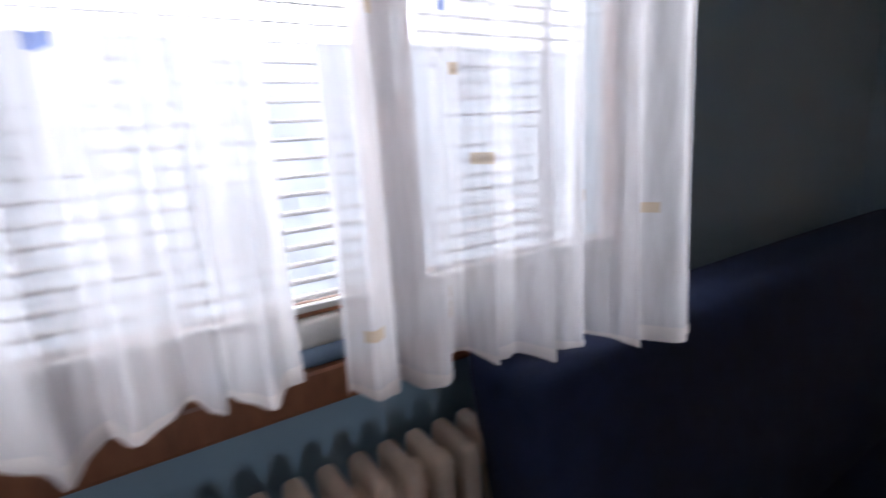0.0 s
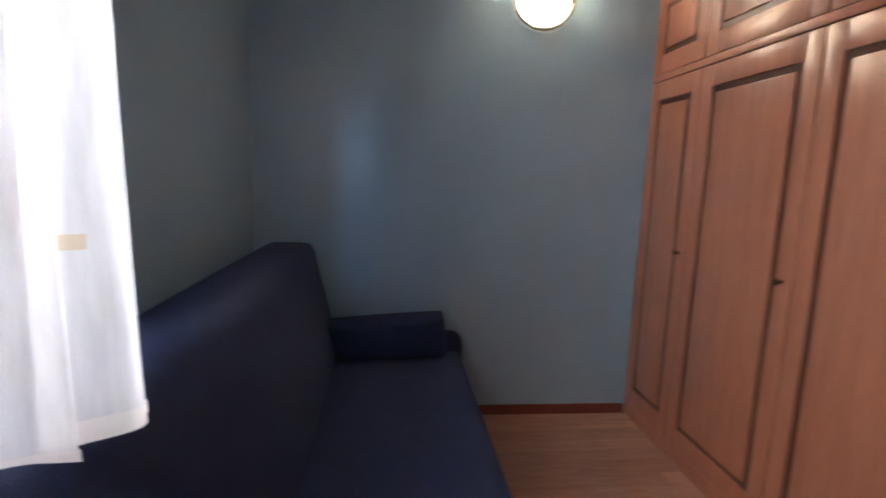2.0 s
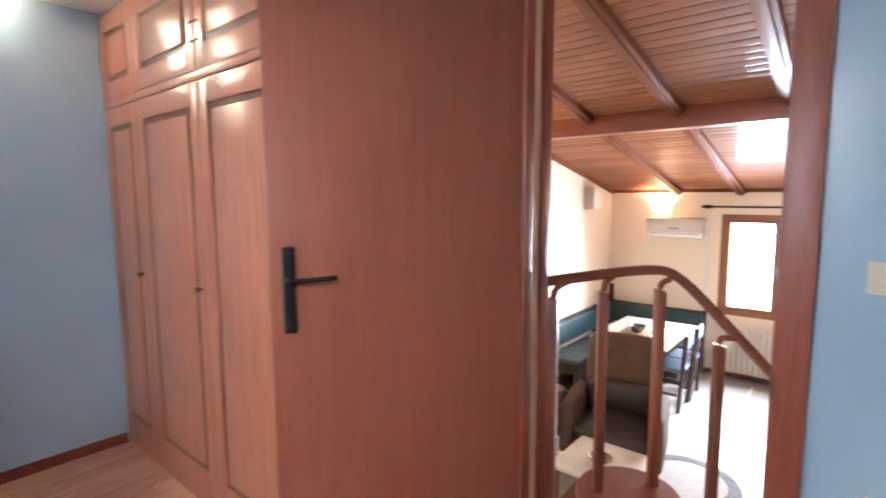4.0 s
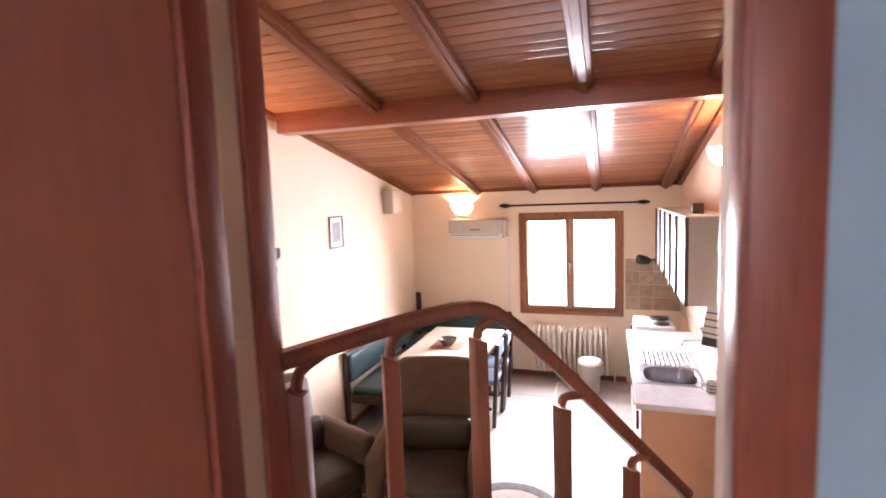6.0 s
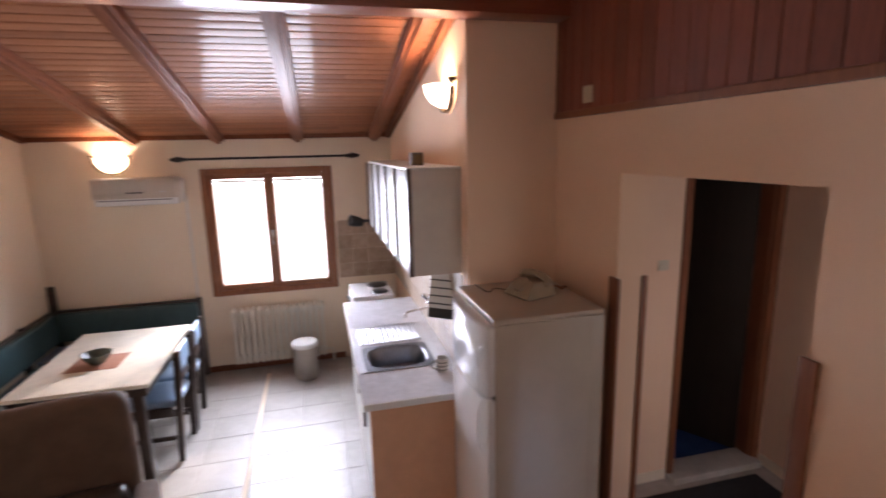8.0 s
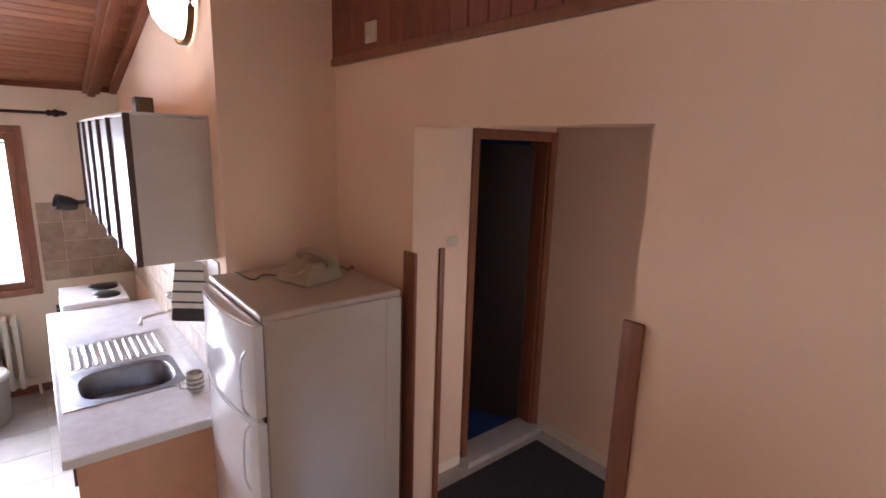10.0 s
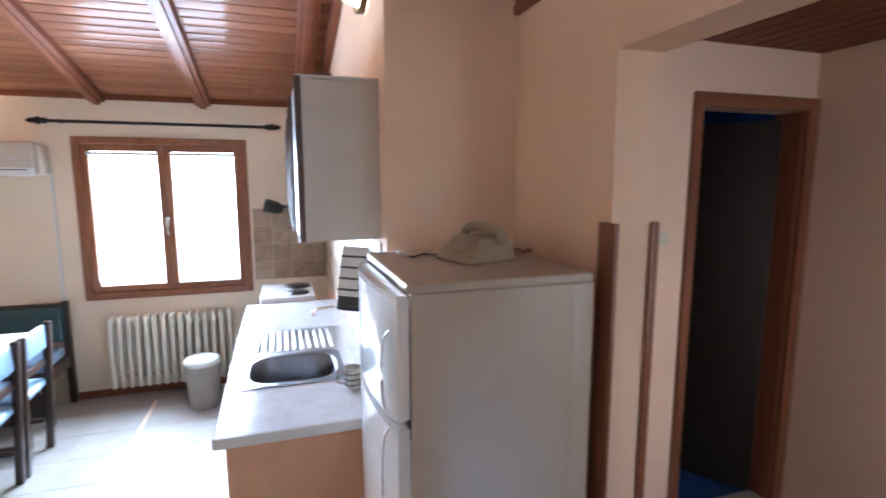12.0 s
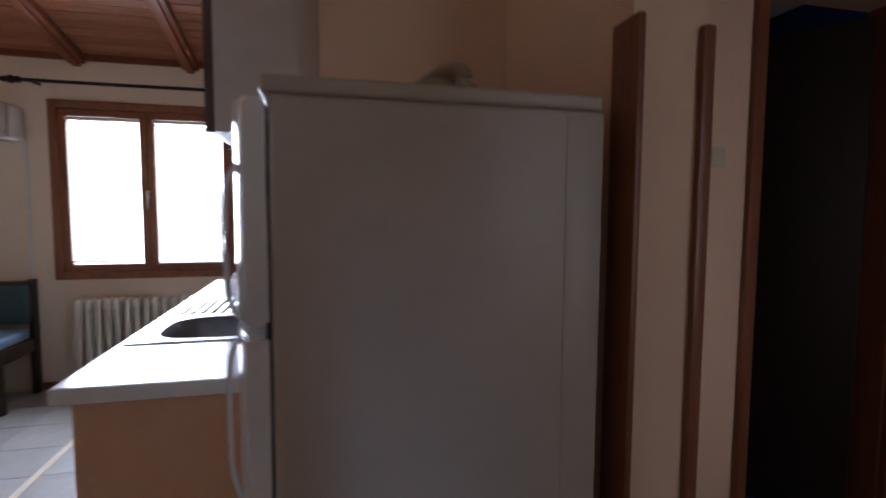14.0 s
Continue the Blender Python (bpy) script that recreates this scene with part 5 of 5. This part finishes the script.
# ---------------------------------------------------------------- bedroom: wardrobe
ward = thing("wardrobe", "built-in reddish pine wardrobe with framed panel doors", "wardrobe", (-0.75, 0.1, UP))
WX0, WX1, WY = WEST_B + 0.004, -0.145, -0.11
part("carcass", bm_box(WX0, WX1, WY + 0.024, DOOR_S - 0.004, UP + 0.002, 3.196), WARDW, ward, smooth=False)
part("plinth", bm_box(WX0, WX1, WY + 0.004, WY + 0.024, UP + 0.002, UP + 0.075, 0.003), WARDW, ward)


def panel_door(x0, x1, z0, z1):
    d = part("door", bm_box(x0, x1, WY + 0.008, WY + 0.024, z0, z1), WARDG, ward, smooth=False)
    s, t = 0.072, 0.09
    for a, b, c, e in ((x0, x0 + s, z0, z1), (x1 - s, x1, z0, z1)):
        part("stile", bm_box(a, b, WY, WY + 0.01, c, e, 0.003), WARDW, d)
    for c, e in ((z0, z0 + t), (z1 - t, z1)):
        part("rail", bm_box(x0 + s, x1 - s, WY, WY + 0.01, c, e, 0.003), WARDW, d)
    p = bm_box(x0 + s + 0.026, x1 - s - 0.026, WY - 0.0005, WY + 0.010, z0 + t + 0.026, z1 - t - 0.026, 0.007, 2)
    part("panel", p, WARDW, d)
    return d


for x0, x1 in ((WX0 + 0.004, -1.335), (-1.329, -0.712), (-0.706, -0.152)):
    d = panel_door(x0, x1, UP + 0.08, 2.715)
    part("knob", moved(bm_lathe([(0.006, 0), (0.006, 0.012), (0.013, 0.02), (0.010, 0.028), (0.0, 0.03)], (0, 0, 0), 12), pose(x1 - 0.04, WY, 1.9, 90, 0, 0)), BRASS, d)
    panel_door(x0, x1, 2.755, 3.175)
part("cornice", bm_box(WX0, WX1, WY - 0.004, WY + 0.02, 2.718, 2.752, 0.005), WARDW, ward)
for x in (-0.69, -0.73):
    for z in (2.93, 2.86):
        part("hinge", bm_box(x - 0.015, x + 0.015, WY - 0.006, WY, z, z + 0.006, 0.001), BRASS, ward)

# ---------------------------------------------------------------- bedroom: sofa
sofa = thing("sofa", "dark navy fabric sofa bed with a high straight back", "sofa", (-0.72, -1.6, UP))
SX0, SX1 = WEST_B + 0.05, 0.45
part("base", bm_box(SX0 + 0.1, SX1, -2.00, -1.14, UP + 0.03, UP + 0.25, 0.03, 3), NAVY, sofa)
part("seat_cushion", bm_cushion(SX0 + 0.1, SX1, -1.72, -1.085, UP + 0.25, UP + 0.43, 0.015, 0.04, 7), NAVY, sofa)
bk = bm_cushion(SX0 + 0.05, SX1, -1.90, -1.68, UP + 0.38, UP + 0.96, 0.015, 0.05, 7)
for v in bk.verts:
    v.co.y -= 0.24 * max(0, v.co.z - UP - 0.42)
part("backrest", bk, NAVY, sofa)
part("back_frame", bm_box(SX0 + 0.1, SX1 - 0.02, -2.08, -2.0, UP + 0.05, UP + 0.55, 0.03, 3), NAVY, sofa)
part("armrest", bm_cushion(SX0 - 0.02, SX0 + 0.13, -1.93, -1.07, UP + 0.03, UP + 0.50, 0.012, 0.05), NAVY, sofa)
part("piping", bm_tube([(SX0 + 0.12, -1.09, UP + 0.42), (SX1 - 0.02, -1.09, UP + 0.42)], ring(0.006, 6)), NAVY, sofa)
boll = bm_cushion(-0.275, 0.275, -0.055, 0.055, -0.10, 0.10, 0.015, 0.02)
solo("sofa_pillow", moved(boll, pose(WEST_B + 0.25, -1.45, UP + 0.525, 12, -5, 88)), NAVY, "dark navy fabric pillow leaning on the sofa arm", "pillow", (WEST_B + 0.25, -1.45, UP + 0.44))


# ---------------------------------------------------------------- bedroom: curtains
def curtain(x0, x1, z0, z1, y, waves, seed, y2=None, group="sheer curtains of the bedroom window"):
    c = thing("curtain", "white sheer curtain with small embroidered squares and a hem", "curtain", ((x0 + x1) / 2, y, z0), group)
    bm = bmesh.new()
    nx, nz = int(waves * 16), 16

    def at(i, t):
        u = i / nx
        x = x0 + (x1 - x0) * u
        yc = y + ((y if y2 is None else y2) - y) * min(1.0, 1.6 * u)
        w = u * waves * 2 * math.pi + 1.6 * math.sin(u * 9 + seed) + 0.5 * math.sin(2.5 * t + seed + u * 5)
        d = 0.030 * math.sin(w) * (0.55 + 0.45 * (1 - t)) + 0.009 * math.sin(2.3 * w + seed) + 0.012 * math.sin(u * 23 + seed + 2 * t)
        z = z0 + (z1 - z0) * t
        return Vector((x + 0.012 * math.sin(u * 31 + seed) * (1 - t), yc + d, z + (0.012 * math.sin(u * 17 + seed) if t < 0.01 else 0)))
    g = [[bm.verts.new(at(i, k / nz)) for k in range(nz + 1)] for i in range(nx + 1)]
    for i in range(nx):
        for k in range(nz):
            bm.faces.new((g[i][k], g[i + 1][k], g[i + 1][k + 1], g[i][k + 1]))
    part("cloth", bm, SHEER, c)
    bm = bmesh.new()
    h = [[bm.verts.new(at(i, t) + Vector((0, 0.0025, 0))) for t in (0.0, 0.015)] for i in range(nx + 1)]
    for i in range(nx):
        bm.faces.new((h[i][0], h[i + 1][0], h[i + 1][1], h[i][1]))
    part("hem", bm, HEM, c)
    rnd = random.Random(seed)
    for k in range(16):
        i, t = rnd.randint(3, nx - 8), rnd.uniform(0.05, 0.9)
        bm = bmesh.new()
        w = 0.019 / (z1 - z0)
        q = [[bm.verts.new(at(i + a, t + b * w) + Vector((0, 0.003, 0))) for b in (0, 1)] for a in range(0, 5)]
        for a in range(4):
            bm.faces.new((q[a][0], q[a + 1][0], q[a + 1][1], q[a][1]))
        part("embroidered_square", bm, PATCH_B if k % 4 == 0 else PATCH_O, c, "small coloured embroidered square")
    return c


curtain(0.10, 0.71, 1.885, 3.16, -1.77, 7, 3, -1.93)
curtain(0.78, 1.55, 1.935, 3.16, -1.94, 8, 5)
towel = thing("folded_cloth", "white and blue cloth folded on the bedroom window sill", "cloth", (0.55, SOUTH_B + 0.0, 1.895))
part("lower_fold", bm_cushion(0.22, 0.90, SOUTH_B - 0.045, SOUTH_B + 0.05, 1.895, 1.93, 0.006, 0.012, 7), SEATB, towel, "blue lower fold")
part("upper_fold", bm_cushion(0.24, 0.88, SOUTH_B - 0.04, SOUTH_B + 0.045, 1.927, 1.968, 0.008, 0.014, 7), WHITE, towel, "white upper fold")
crod = thing("curtain_track", "white curtain track above the bedroom window", "curtain track", (0.65, -1.86, 3.17))
part("rail", bm_box(0.0, 1.65, -1.98, -1.74, 3.16, 3.185, 0.004), WHITE, crod)
for x in (0.1, 0.8, 1.5):
    part("bracket", bm_box(x - 0.012, x + 0.012, SOUTH_B, -1.76, 3.185, 3.198, 0.003), WHITE, crod)


# ---------------------------------------------------------------- pieces of floors and walls
rnd = random.Random(11)
tile_me = mesh_of("tile", bm_box(-0.1615, 0.1615, -0.1615, 0.1615, -0.006, 0.0, 0.002, 1), FTILE, False)
for i in range(5):
    for j in range(17):
        x, y = 0.60 + i * 0.327, FAR - 0.17 - j * 0.327
        if y > DOOR_N and x < EAST - 0.1 and not (x > KITCHEN and y > PIER):
            piece("tile", tile_me, floor, (x, y, rnd.uniform(-0.0006, 0.0004)))
for i in range(6):
    for j in range(17):
        x, y = 0.235 - i * 0.327, FAR - 0.17 - j * 0.327
        if y > DOOR_N and x > LEFT - 0.1:
            piece("tile", tile_me, floor, (x, y, rnd.uniform(-0.0006, 0.0004)))
structure("floor_strip", bm_box(0.402, 0.433, DOOR_N, FAR - 0.2, -0.006, 0.003, 0.001), CREAM, "pale strip set between the floor tiles")
pl_me = mesh_of("plank", bm_box(-0.0475, 0.0475, -0.6, 0.6, -0.012, 0.0, 0.0015, 1), LAMIN, False)
for i in range(42):
    off = (i * 0.37) % 1.2
    for j in range(-1, 2):
        yc = SOUTH_B + 0.3 + off + j * 1.2
        ya, yb = max(SOUTH_B, yc - 0.598), min(DOOR_N - 0.01, yc + 0.598)
        if yb - ya < 0.1:
            continue
        p = piece("plank", pl_me, floor_up, (WEST_B + 0.048 + i * 0.0965, (ya + yb) / 2, UP))
        p.scale = (1, (yb - ya) / 1.2, 1)
wp_me = mesh_of("plank", bm_box(0.0, 0.016, -0.043, 0.043, 0.0, 1.0, 0.004, 1), PLANKW, False)
y = PIER - 0.045
while y > DOOR_N + 0.04:
    p = piece("plank", wp_me, wall_east, (EAST - 0.017, y, 2.335))
    p.scale = (1, 1, roof(y) - 2.335 + 0.005)
    y -= 0.088
wt_me = mesh_of("tile", bm_box(-0.0735, 0.0735, -0.008, 0.0, -0.0735, 0.0735, 0.003, 1), WTILE, False)
for i in range(4):
    for k in range(4):
        piece("tile", wt_me, wall_far, (1.255 + i * 0.15 - (0.002 if i == 3 else 0), FAR, 0.95 + k * 0.15))
for i in range(17):
    for k in range(4):
        piece("tile", wt_me, wall_kitchen, (KITCHEN, FAR - 0.10 - i * 0.15, 0.95 + k * 0.15), (0, 0, radians(-90)))
